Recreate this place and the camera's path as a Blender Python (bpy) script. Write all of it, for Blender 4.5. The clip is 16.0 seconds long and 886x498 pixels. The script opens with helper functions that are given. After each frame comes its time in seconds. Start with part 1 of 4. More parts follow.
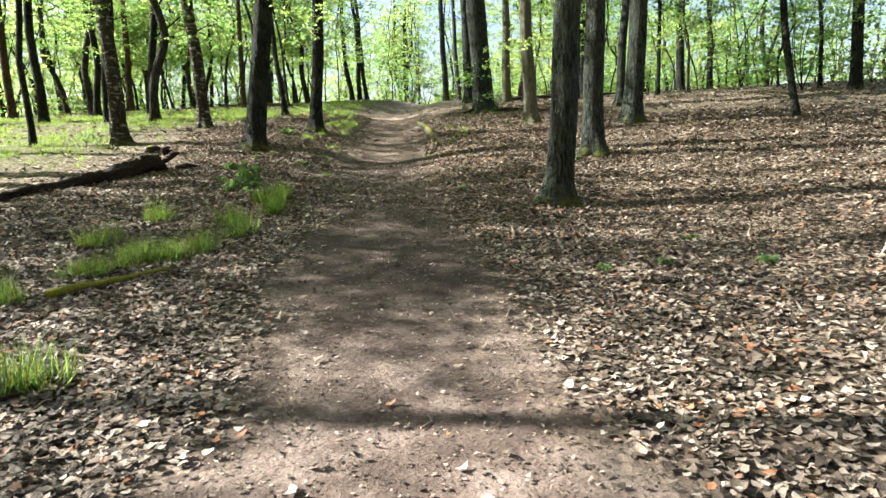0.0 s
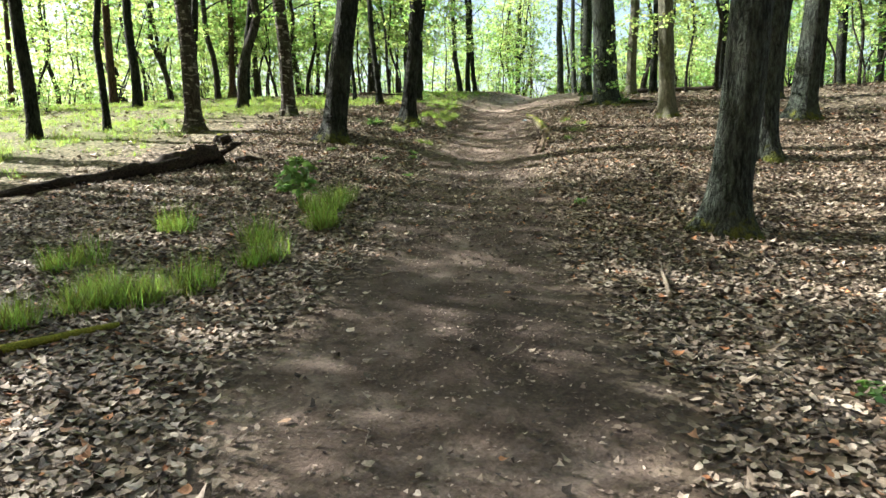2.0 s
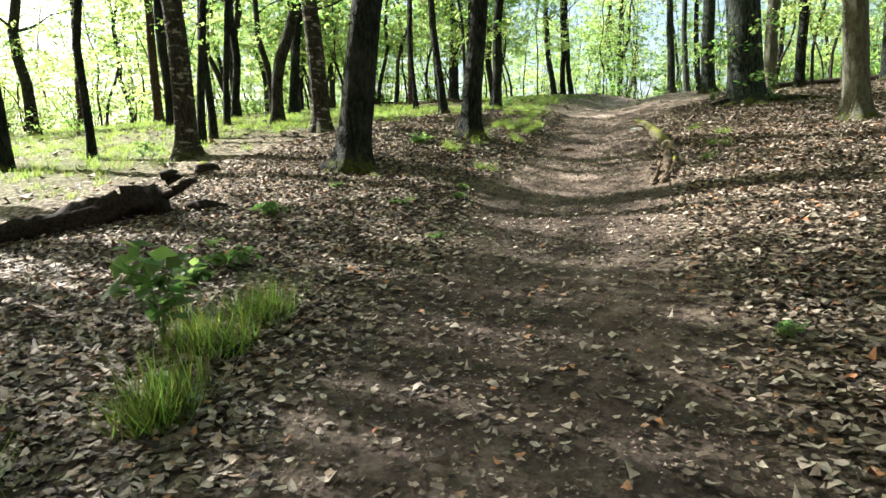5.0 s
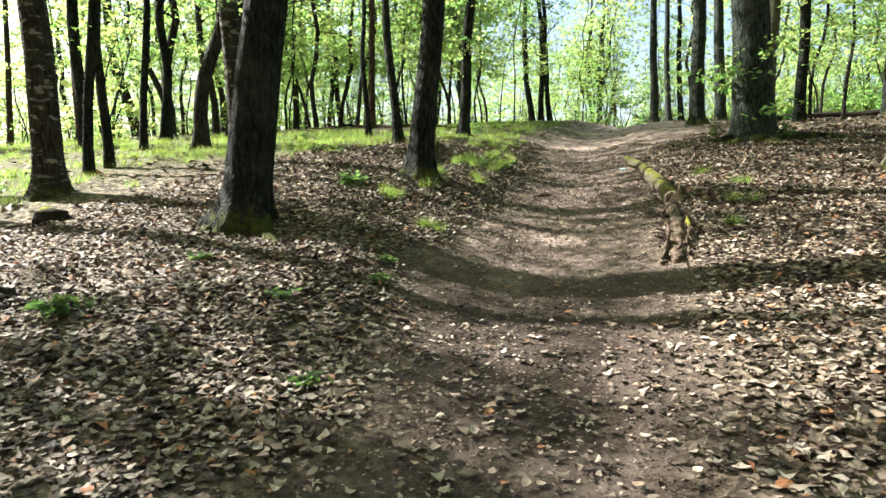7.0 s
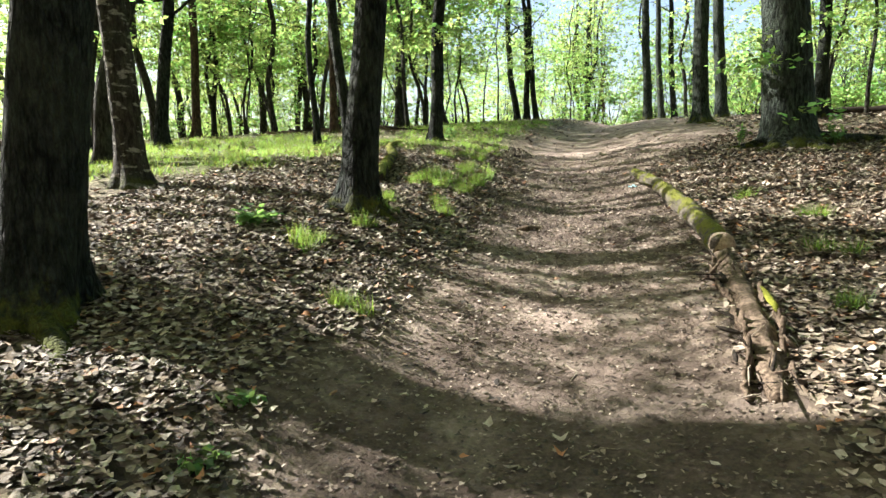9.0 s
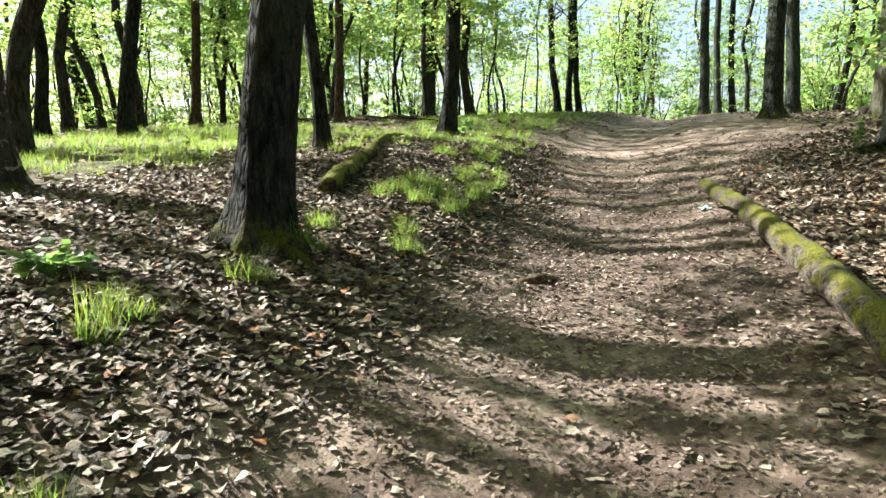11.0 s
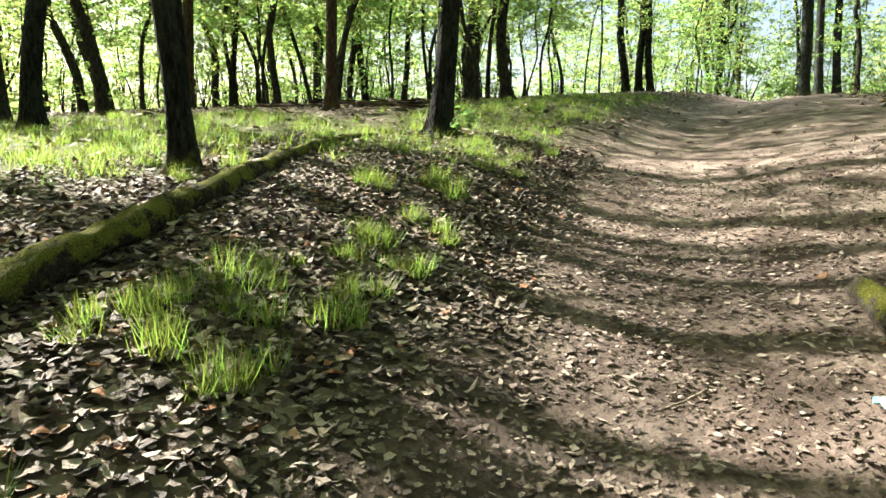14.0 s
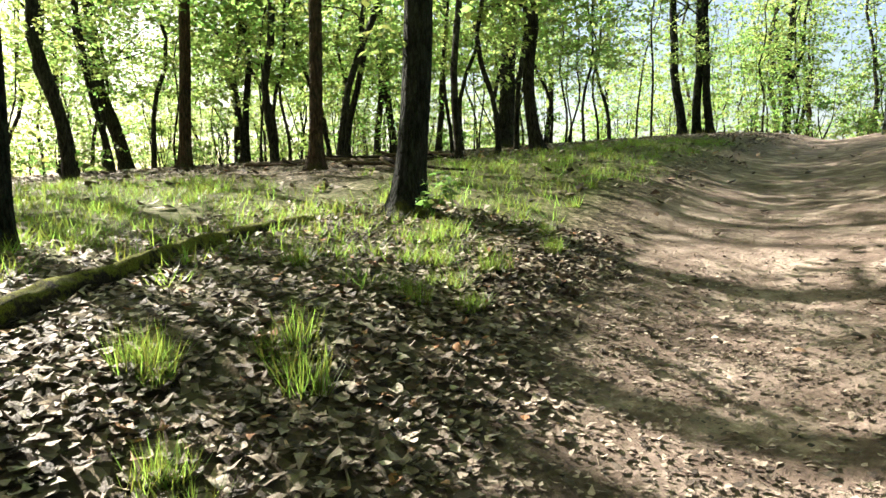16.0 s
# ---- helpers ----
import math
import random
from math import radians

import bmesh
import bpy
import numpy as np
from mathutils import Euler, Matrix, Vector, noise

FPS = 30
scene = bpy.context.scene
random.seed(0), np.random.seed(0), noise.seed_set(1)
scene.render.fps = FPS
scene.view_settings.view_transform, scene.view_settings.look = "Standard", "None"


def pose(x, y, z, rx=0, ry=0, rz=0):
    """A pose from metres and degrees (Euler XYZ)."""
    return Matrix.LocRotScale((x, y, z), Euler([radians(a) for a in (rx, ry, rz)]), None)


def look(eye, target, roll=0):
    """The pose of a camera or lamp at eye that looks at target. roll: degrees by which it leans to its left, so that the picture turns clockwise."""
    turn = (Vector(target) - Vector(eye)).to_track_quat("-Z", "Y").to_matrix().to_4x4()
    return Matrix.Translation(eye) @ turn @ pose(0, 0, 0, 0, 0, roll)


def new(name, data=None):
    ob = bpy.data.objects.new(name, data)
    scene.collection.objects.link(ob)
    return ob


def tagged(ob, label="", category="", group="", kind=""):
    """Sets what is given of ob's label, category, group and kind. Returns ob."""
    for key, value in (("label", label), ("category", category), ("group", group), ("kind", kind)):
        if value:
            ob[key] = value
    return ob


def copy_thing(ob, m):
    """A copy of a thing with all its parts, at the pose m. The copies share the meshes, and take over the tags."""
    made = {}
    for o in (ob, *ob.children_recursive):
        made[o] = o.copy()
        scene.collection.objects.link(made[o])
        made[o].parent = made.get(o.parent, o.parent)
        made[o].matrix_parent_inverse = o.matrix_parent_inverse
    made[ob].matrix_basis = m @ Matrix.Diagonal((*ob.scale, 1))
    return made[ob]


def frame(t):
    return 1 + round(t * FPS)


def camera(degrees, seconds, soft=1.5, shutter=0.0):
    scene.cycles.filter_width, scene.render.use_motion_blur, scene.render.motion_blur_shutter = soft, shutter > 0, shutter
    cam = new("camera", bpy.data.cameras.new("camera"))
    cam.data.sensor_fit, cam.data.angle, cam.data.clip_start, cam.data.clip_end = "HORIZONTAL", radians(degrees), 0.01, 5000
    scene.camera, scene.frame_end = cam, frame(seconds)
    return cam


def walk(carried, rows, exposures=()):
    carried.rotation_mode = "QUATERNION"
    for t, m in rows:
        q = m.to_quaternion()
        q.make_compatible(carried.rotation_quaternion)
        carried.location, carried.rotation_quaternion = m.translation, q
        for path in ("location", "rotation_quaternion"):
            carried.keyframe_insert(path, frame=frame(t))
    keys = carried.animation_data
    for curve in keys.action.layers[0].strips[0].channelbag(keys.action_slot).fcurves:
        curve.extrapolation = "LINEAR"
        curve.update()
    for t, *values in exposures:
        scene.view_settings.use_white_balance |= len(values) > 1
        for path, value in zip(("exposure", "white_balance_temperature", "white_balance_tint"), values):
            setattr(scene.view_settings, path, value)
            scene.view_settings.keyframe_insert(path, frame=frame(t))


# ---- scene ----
# ---- camera ----
cam = camera(69.7, 16.0)
PATH = [
    (0.0, pose(0.836, -5.814, 1.305, 81.75, 2.92, 2.71)),
    (0.5, pose(0.846, -5.098, 1.328, 82.63, 4.08, 7.20)),
    (1.0, pose(0.815, -4.352, 1.322, 84.37, 1.23, 7.86)),
    (1.5, pose(0.737, -3.587, 1.368, 83.46, 0.51, 8.09)),
    (2.0, pose(0.629, -2.802, 1.369, 81.66, 1.29, 12.37)),
    (2.5, pose(0.532, -1.991, 1.425, 81.31, 2.65, 14.35)),
    (3.0, pose(0.419, -1.181, 1.494, 82.83, 2.84, 17.30)),
    (3.2, pose(0.382, -0.867, 1.513, 83.65, 2.44, 15.47)),
    (5.3, pose(-0.026, 2.443, 1.839, 82.48, 2.50, 21.39)),
    (5.5, pose(-0.070, 2.725, 1.912, 84.07, 1.94, 19.03)),
    (6.0, pose(-0.171, 3.429, 2.011, 86.57, 0.59, 20.31)),
    (6.5, pose(-0.290, 4.113, 2.086, 86.67, 0.51, 19.48)),
    (7.0, pose(-0.408, 4.818, 2.141, 84.31, 1.22, 19.21)),
    (7.5, pose(-0.557, 5.493, 2.206, 81.66, 0.06, 19.31)),
    (8.0, pose(-0.691, 6.205, 2.330, 82.00, 0.68, 17.43)),
    (8.5, pose(-0.798, 6.864, 2.433, 84.74, 0.80, 20.15)),
    (9.0, pose(-0.897, 7.623, 2.520, 84.10, 2.03, 18.09)),
    (9.2, pose(-0.915, 7.914, 2.511, 83.90, 2.66, 17.61)),
    (11.3, pose(-1.283, 10.929, 2.762, 83.31, 0.20, 23.49)),
    (11.5, pose(-1.322, 11.203, 2.794, 83.36, 0.65, 25.19)),
    (12.0, pose(-1.343, 11.875, 2.902, 84.82, 1.51, 27.00)),
    (12.5, pose(-1.357, 12.537, 2.979, 84.43, 2.03, 20.54)),
    (13.0, pose(-1.381, 13.179, 3.107, 83.45, 1.56, 24.90)),
    (13.5, pose(-1.473, 13.784, 3.125, 82.47, -0.50, 29.82)),
    (14.0, pose(-1.559, 14.463, 3.265, 81.41, -0.10, 28.11)),
    (14.5, pose(-1.682, 15.119, 3.403, 82.44, 0.85, 28.57)),
    (15.0, pose(-1.809, 15.864, 3.504, 82.49, 2.54, 24.04)),
    (15.5, pose(-1.918, 16.551, 3.646, 84.93, 2.48, 29.24)),
    (16.0, pose(-2.016, 17.236, 3.695, 85.20, 0.94, 33.21)),
]
walk(cam, PATH, [(0.0, 2.2, 6450, 10), (9.0, 2.2, 6450, 10), (13.0, 2.2, 6650, 10), (16.0, 2.0, 6950, 10)])

# ---- world, sun ----
SUN_EL, SUN_AZ = 34.0, 173.5          # azimuth of the sun, counted from +x towards +y
world = bpy.data.worlds.new("world")
scene.world = world
world.use_nodes = True
wn = world.node_tree.nodes
sky = wn.new("ShaderNodeTexSky")
sky.sky_type, sky.sun_disc = "NISHITA", False
sky.sun_elevation, sky.sun_rotation = radians(SUN_EL), radians(90.0 - SUN_AZ)
sky.air_density, sky.dust_density = 1.0, 2.6
wn["Background"].inputs["Strength"].default_value = 0.07
world.node_tree.links.new(sky.outputs[0], wn["Background"].inputs["Color"])
sun = new("sun", bpy.data.lights.new("sun", "SUN"))
sun.data.energy, sun.data.angle, sun.data.color = 5.0, radians(0.55), (1.0, 0.955, 0.89)
sun_from = Vector((math.cos(radians(SUN_AZ)) * math.cos(radians(SUN_EL)), math.sin(radians(SUN_AZ)) * math.cos(radians(SUN_EL)), math.sin(radians(SUN_EL))))
sun.matrix_world = look(sun_from * 60, (0, 0, 0))

# ---- materials ----


def nodes_of(name):
    mat = bpy.data.materials.new(name)
    mat.use_nodes = True
    nt = mat.node_tree
    return mat, nt, nt.nodes["Principled BSDF"]


def ramp(nt, stops, fac=None):
    r = nt.nodes.new("ShaderNodeValToRGB")
    els = r.color_ramp.elements
    while len(els) < len(stops):
        els.new(0.5)
    for el, (p, c) in zip(els, stops):
        el.position, el.color = p, (*c, 1)
    if fac is not None:
        nt.links.new(fac, r.inputs[0])
    return r.outputs[0]


def noise_tex(nt, scale, detail=4, rough=0.6, stretch=None, vec=None):
    n = nt.nodes.new("ShaderNodeTexNoise")
    n.inputs["Scale"].default_value, n.inputs["Detail"].default_value, n.inputs["Roughness"].default_value = scale, detail, rough
    if vec is None:
        vec = nt.nodes.new("ShaderNodeTexCoord").outputs["Object"]
    if stretch:
        mp = nt.nodes.new("ShaderNodeMapping")
        mp.inputs["Scale"].default_value = stretch
        nt.links.new(vec, mp.inputs[0])
        vec = mp.outputs[0]
    nt.links.new(vec, n.inputs["Vector"])
    return n.outputs["Fac"]


def mix(nt, fac, a, b, blend="MIX"):
    m = nt.nodes.new("ShaderNodeMix")
    m.data_type, m.blend_type = "RGBA", blend
    for s, v in ((0, fac), (6, a), (7, b)):
        if isinstance(v, (int, float)):
            m.inputs[s].default_value = v
        elif isinstance(v, tuple):
            m.inputs[s].default_value = (*v, 1)
        else:
            nt.links.new(v, m.inputs[s])
    return m.outputs[2]


def math_node(nt, op, a, b=0.0):
    m = nt.nodes.new("ShaderNodeMath")
    m.operation, m.use_clamp = op, False
    for s, v in ((0, a), (1, b)):
        if isinstance(v, (int, float)):
            m.inputs[s].default_value = v
        else:
            nt.links.new(v, m.inputs[s])
    return m.outputs[0]


def bump(nt, bsdf, height, strength, dist):
    b = nt.nodes.new("ShaderNodeBump")
    b.inputs["Strength"].default_value, b.inputs["Distance"].default_value = strength, dist
    nt.links.new(height, b.inputs["Height"])
    nt.links.new(b.outputs[0], bsdf.inputs["Normal"])


def bark_material(name, dark, light, moss=0.5, pale=None, pale_from=0.6, plates=0.3):
    mat, nt, p = nodes_of(name)
    tc = nt.nodes.new("ShaderNodeTexCoord").outputs["Object"]
    ridge = noise_tex(nt, 21, 6, 0.68, (1, 1, 0.26), tc)
    fine = noise_tex(nt, 90, 3, 0.6, (1, 1, 0.5), tc)
    broad = noise_tex(nt, 1.7, 3, 0.6, None, tc)
    mp = nt.nodes.new("ShaderNodeMapping")
    mp.inputs["Scale"].default_value = (1, 1, 0.30)
    nt.links.new(mix(nt, 0.035, tc, nt.nodes.new("ShaderNodeTexNoise").outputs["Color"]), mp.inputs[0])
    vor = nt.nodes.new("ShaderNodeTexVoronoi")
    vor.feature = "DISTANCE_TO_EDGE"
    vor.inputs["Scale"].default_value = 24
    nt.links.new(mp.outputs[0], vor.inputs["Vector"])
    plate = ramp(nt, [(0.02, (0, 0, 0)), (0.22, (1, 1, 1))], vor.outputs["Distance"])
    col = ramp(nt, [(0.40, dark), (0.50, tuple(0.6 * a + 0.4 * b for a, b in zip(dark, light))), (0.62, light)], ridge)
    if pale:
        patch = noise_tex(nt, 5, 4, 0.6, (1, 1, 2.2), tc)
        col = mix(nt, ramp(nt, [(pale_from, (0, 0, 0)), (pale_from + 0.06, (1, 1, 1))], patch), col, pale)
    col = mix(nt, 0.6 * min(1.0, plates * 2), col, ramp(nt, [(0.0, (0.35, 0.35, 0.35)), (0.5, (1, 1, 1))], plate), "MULTIPLY")
    lichen = ramp(nt, [(0.46, (0, 0, 0)), (0.70, (0.6, 0.6, 0.6))], broad)
    col = mix(nt, lichen, col, mix(nt, ridge, (0.025, 0.03, 0.022), (0.15, 0.17, 0.125)))
    sep = nt.nodes.new("ShaderNodeSeparateXYZ")
    nt.links.new(tc, sep.inputs[0])
    low = math_node(nt, "SUBTRACT", 0.34, sep.outputs[2])
    low = math_node(nt, "ADD", math_node(nt, "MULTIPLY", low, 2.2), math_node(nt, "MULTIPLY", math_node(nt, "SUBTRACT", noise_tex(nt, 6, 4, 0.6, None, tc), 0.5), 2.6))
    mossy = ramp(nt, [(0.45, (0, 0, 0)), (0.85, (moss, moss, moss))], low)
    col = mix(nt, mossy, col, (0.14, 0.16, 0.025))
    nt.links.new(mix(nt, 0.6, col, ramp(nt, [(0.3, (0.3, 0.3, 0.3)), (0.7, (1, 1, 1))], fine), "MULTIPLY"), p.inputs["Base Color"])
    p.inputs["Roughness"].default_value = 0.9
    p.inputs["Specular IOR Level"].default_value = 0.15
    relief = math_node(nt, "ADD", ridge, math_node(nt, "MULTIPLY", fine, 0.35))
    bump(nt, p, math_node(nt, "ADD", relief, math_node(nt, "MULTIPLY", plate, plates)), 1.0, 0.10)
    return mat


def leaf_material(name, reflect, glow, vary=0.25, rough=0.5):
    """Thin leaf: light passes through it."""
    mat, nt, p = nodes_of(name)
    geo_n = nt.nodes.new("ShaderNodeNewGeometry")
    hsv = nt.nodes.new("ShaderNodeHueSaturation")
    shift = math_node(nt, "MULTIPLY", math_node(nt, "SUBTRACT", geo_n.outputs["Random Per Island"], 0.5), vary)
    nt.links.new(math_node(nt, "ADD", 1.0, math_node(nt, "MULTIPLY", shift, 1.6)), hsv.inputs["Value"])
    nt.links.new(math_node(nt, "ADD", 0.5, math_node(nt, "MULTIPLY", shift, 0.12)), hsv.inputs["Hue"])
    hsv.inputs["Color"].default_value = (*reflect, 1)
    nt.links.new(hsv.outputs[0], p.inputs["Base Color"])
    p.inputs["Roughness"].default_value = rough
    tr = nt.nodes.new("ShaderNodeBsdfTranslucent")
    hsv2 = nt.nodes.new("ShaderNodeHueSaturation")
    for o in ("Value", "Hue"):
        nt.links.new(hsv.inputs[o].links[0].from_socket, hsv2.inputs[o])
    hsv2.inputs["Color"].default_value = (*glow, 1)
    nt.links.new(hsv2.outputs[0], tr.inputs["Color"])
    ms = nt.nodes.new("ShaderNodeMixShader")
    ms.inputs[0].default_value = 0.58
    nt.links.new(p.outputs[0], ms.inputs[1])
    nt.links.new(tr.outputs[0], ms.inputs[2])
    nt.links.new(ms.outputs[0], nt.nodes["Material Output"].inputs["Surface"])
    return mat


def litter_material(name, stops):
    mat, nt, p = nodes_of(name)
    geo_n = nt.nodes.new("ShaderNodeNewGeometry")
    col = ramp(nt, stops, geo_n.outputs["Random Per Island"])
    tc = nt.nodes.new("ShaderNodeTexCoord").outputs["Object"]
    vein = noise_tex(nt, 60, 3, 0.6, None, tc)
    col = mix(nt, 0.5, col, ramp(nt, [(0.3, (0.36, 0.32, 0.29)), (0.7, (1, 1, 1))], vein), "MULTIPLY")
    nt.links.new(col, p.inputs["Base Color"])
    bump(nt, p, noise_tex(nt, 110, 3, 0.65, None, tc), 0.7, 0.012)
    p.inputs["Roughness"].default_value = 0.62
    p.inputs["Specular IOR Level"].default_value = 0.35
    return mat


def ground_material():
    mat, nt, p = nodes_of("forest_floor")
    tc = nt.nodes.new("ShaderNodeTexCoord").outputs["Object"]
    soil_n, soil_f = noise_tex(nt, 2.2, 6, 0.65, None, tc), noise_tex(nt, 45, 5, 0.7, None, tc)
    soil = ramp(nt, [(0.30, (0.085, 0.062, 0.050)), (0.48, (0.215, 0.163, 0.134)), (0.66, (0.50, 0.405, 0.345))], soil_n)
    soil = mix(nt, 0.6, soil, ramp(nt, [(0.3, (0.4, 0.38, 0.36)), (0.7, (1.0, 1.0, 1.0))], soil_f), "MULTIPLY")
    vor = nt.nodes.new("ShaderNodeTexVoronoi")
    vor.inputs["Scale"].default_value = 22
    warp = mix(nt, 0.06, tc, nt.nodes.new("ShaderNodeTexNoise").outputs["Color"])
    nt.links.new(warp, vor.inputs["Vector"])
    sep = nt.nodes.new("ShaderNodeSeparateColor")
    nt.links.new(vor.outputs["Color"], sep.inputs[0])
    leaf = ramp(nt, [(0.0, (0.022, 0.017, 0.012)), (0.4, (0.072, 0.056, 0.039)), (0.7, (0.155, 0.122, 0.085)), (1.0, (0.36, 0.30, 0.22))], sep.outputs[0])
    att = nt.nodes.new("ShaderNodeAttribute")
    att.attribute_name = "path"
    att2 = nt.nodes.new("ShaderNodeAttribute")
    att2.attribute_name = "green"
    att3 = nt.nodes.new("ShaderNodeAttribute")
    att3.attribute_name = "humus_shade"
    # this dark soil tone also carries shade lying on the path
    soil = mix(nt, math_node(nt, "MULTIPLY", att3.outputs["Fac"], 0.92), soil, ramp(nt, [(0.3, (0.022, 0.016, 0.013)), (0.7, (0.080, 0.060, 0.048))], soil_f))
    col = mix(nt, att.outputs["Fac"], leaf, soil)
    col = mix(nt, math_node(nt, "MULTIPLY", att2.outputs["Fac"], 0.75), col, ramp(nt, [(0.35, (0.045, 0.06, 0.016)), (0.7, (0.15, 0.19, 0.045))], noise_tex(nt, 9, 5, 0.7, None, tc)))
    nt.links.new(col, p.inputs["Base Color"])
    p.inputs["Roughness"].default_value = 0.95
    p.inputs["Specular IOR Level"].default_value = 0.2
    h = math_node(nt, "ADD", math_node(nt, "MULTIPLY", vor.outputs["Distance"], 0.6), soil_f)
    bump(nt, p, h, 0.8, 0.025)
    return mat


def moss_log_material(name, bark_dark, bark_light, moss_at):
    mat, nt, p = nodes_of(name)
    tc = nt.nodes.new("ShaderNodeTexCoord").outputs["Object"]
    n1, n2, n3 = noise_tex(nt, 6.0, 6, 0.65, None, tc), noise_tex(nt, 40, 4, 0.7, None, tc), noise_tex(nt, 140, 3, 0.7, None, tc)
    geo_n = nt.nodes.new("ShaderNodeNewGeometry")
    sep = nt.nodes.new("ShaderNodeSeparateXYZ")
    nt.links.new(geo_n.outputs["Normal"], sep.inputs[0])
    ragged = math_node(nt, "MULTIPLY", math_node(nt, "SUBTRACT", n2, 0.5), 0.35)
    up = math_node(nt, "ADD", math_node(nt, "ADD", math_node(nt, "MULTIPLY", sep.outputs[2], 0.13), ragged), n1)
    fac = ramp(nt, [(moss_at, (0, 0, 0)), (moss_at + 0.1, (1, 1, 1))], up)
    bark = ramp(nt, [(0.35, bark_dark), (0.65, bark_light)], n2)
    moss = ramp(nt, [(0.32, (0.045, 0.055, 0.012)), (0.5, (0.18, 0.19, 0.032)), (0.7, (0.38, 0.37, 0.075))], n3)
    nt.links.new(mix(nt, fac, bark, moss), p.inputs["Base Color"])
    p.inputs["Roughness"].default_value = 0.95
    p.inputs["Specular IOR Level"].default_value = 0.15
    bump(nt, p, math_node(nt, "ADD", n2, math_node(nt, "MULTIPLY", n3, 0.6)), 1.0, 0.05)
    return mat


def plain_wood(name, dark, light, scale=30):
    mat, nt, p = nodes_of(name)
    n1 = noise_tex(nt, scale, 4, 0.65)
    nt.links.new(ramp(nt, [(0.32, dark), (0.68, light)], n1), p.inputs["Base Color"])
    p.inputs["Roughness"].default_value = 0.92
    p.inputs["Specular IOR Level"].default_value = 0.1
    bump(nt, p, n1, 0.9, 0.02)
    return mat


M_GROUND = ground_material()
# oak bark, set dark to stand for backlit trunks
M_OAK = bark_material("oak_bark", (0.006, 0.0075, 0.0065), (0.050, 0.063, 0.052), 0.8, plates=0.5)
# paler copy for distant trunks, with haze put into the bark colour
M_OAK_HAZY = bark_material("hazy_grey_brown_bark", (0.020, 0.018, 0.015), (0.105, 0.096, 0.080), 0.4)
# grey bark of the right-hand oaks, lightened for the light on them
M_OAK_GREY_LIT = bark_material("lit_grey_oak_bark", (0.014, 0.0185, 0.0155), (0.098, 0.124, 0.102), 0.9)
M_BEECH = bark_material("beech_bark", (0.12, 0.12, 0.085), (0.25, 0.25, 0.185), 1.0, plates=0.15)
M_BIRCH = bark_material("birch_bark", (0.028, 0.024, 0.02), (0.10, 0.088, 0.07), 0.5, (0.46, 0.43, 0.38), 0.56)
M_PINE = bark_material("pine_bark", (0.055, 0.036, 0.026), (0.20, 0.125, 0.085), 0.3)
M_LEAF = leaf_material("spring_leaf", (0.06, 0.13, 0.028), (0.34, 0.50, 0.13), 0.8)
M_LEAF_YELLOW = leaf_material("young_leaf", (0.10, 0.18, 0.04), (0.51, 0.645, 0.20), 0.65)
M_GRASS = leaf_material("grass_blade", (0.055, 0.10, 0.024), (0.29, 0.39, 0.07), 0.8)
M_FERN = leaf_material("herb_leaf", (0.065, 0.13, 0.045), (0.21, 0.35, 0.09), 0.5)
M_LITTER = litter_material("dry_oak_leaf", [(0.0, (0.025, 0.019, 0.014)), (0.28, (0.11, 0.085, 0.062)), (0.58, (0.265, 0.214, 0.165)), (0.88, (0.60, 0.53, 0.44)), (0.955, (0.33, 0.205, 0.125)), (1.0, (0.46, 0.20, 0.085))])
M_CRUMB = litter_material("leaf_crumb", [(0.0, (0.028, 0.021, 0.017)), (0.4, (0.12, 0.09, 0.07)), (0.75, (0.27, 0.21, 0.165)), (1.0, (0.50, 0.42, 0.345))])
M_CRUMB_PALE = litter_material("trodden_leaf", [(0.0, (0.055, 0.042, 0.034)), (0.35, (0.19, 0.147, 0.118)), (0.7, (0.36, 0.29, 0.235)), (1.0, (0.58, 0.50, 0.42))])
M_MOSSLOG = moss_log_material("mossy_log_bark", (0.06, 0.052, 0.042), (0.25, 0.22, 0.175), 0.53)
M_MOSSLOG_L = moss_log_material("moss_covered_bark", (0.022, 0.017, 0.014), (0.085, 0.066, 0.05), 0.47)
M_DEADLOG = plain_wood("dark_decayed_wood", (0.008, 0.0065, 0.0055), (0.042, 0.034, 0.027))
M_ROTTEN = plain_wood("rotten_wood", (0.030, 0.021, 0.015), (0.20, 0.15, 0.11), 34)
M_CUT = plain_wood("broken_wood", (0.22, 0.16, 0.11), (0.48, 0.40, 0.31), 40)
M_STICK = plain_wood("weathered_twig", (0.16, 0.125, 0.095), (0.42, 0.36, 0.29), 60)
M_MOSS = plain_wood("moss", (0.09, 0.11, 0.018), (0.30, 0.29, 0.045), 70)
M_CYAN = plain_wood("pale_blue_plastic", (0.25, 0.50, 0.55), (0.42, 0.66, 0.70), 8)

# ---- ground ----
PATH_X = (0.0, -0.155, 0.0018)
SLOPE = (0.0562, -0.0186, 0.08, 0.0071, -0.0018, 0.0003, 0.3071, 0.3371, -0.2566, 0.0165)


def path_x(y):
    y = np.clip(y, -8, 42)
    return PATH_X[0] + PATH_X[1] * y + PATH_X[2] * y * y


def step(a, b, v):
    u = np.clip((v - a) / (b - a), 0, 1)
    return u * u * (3 - 2 * u)


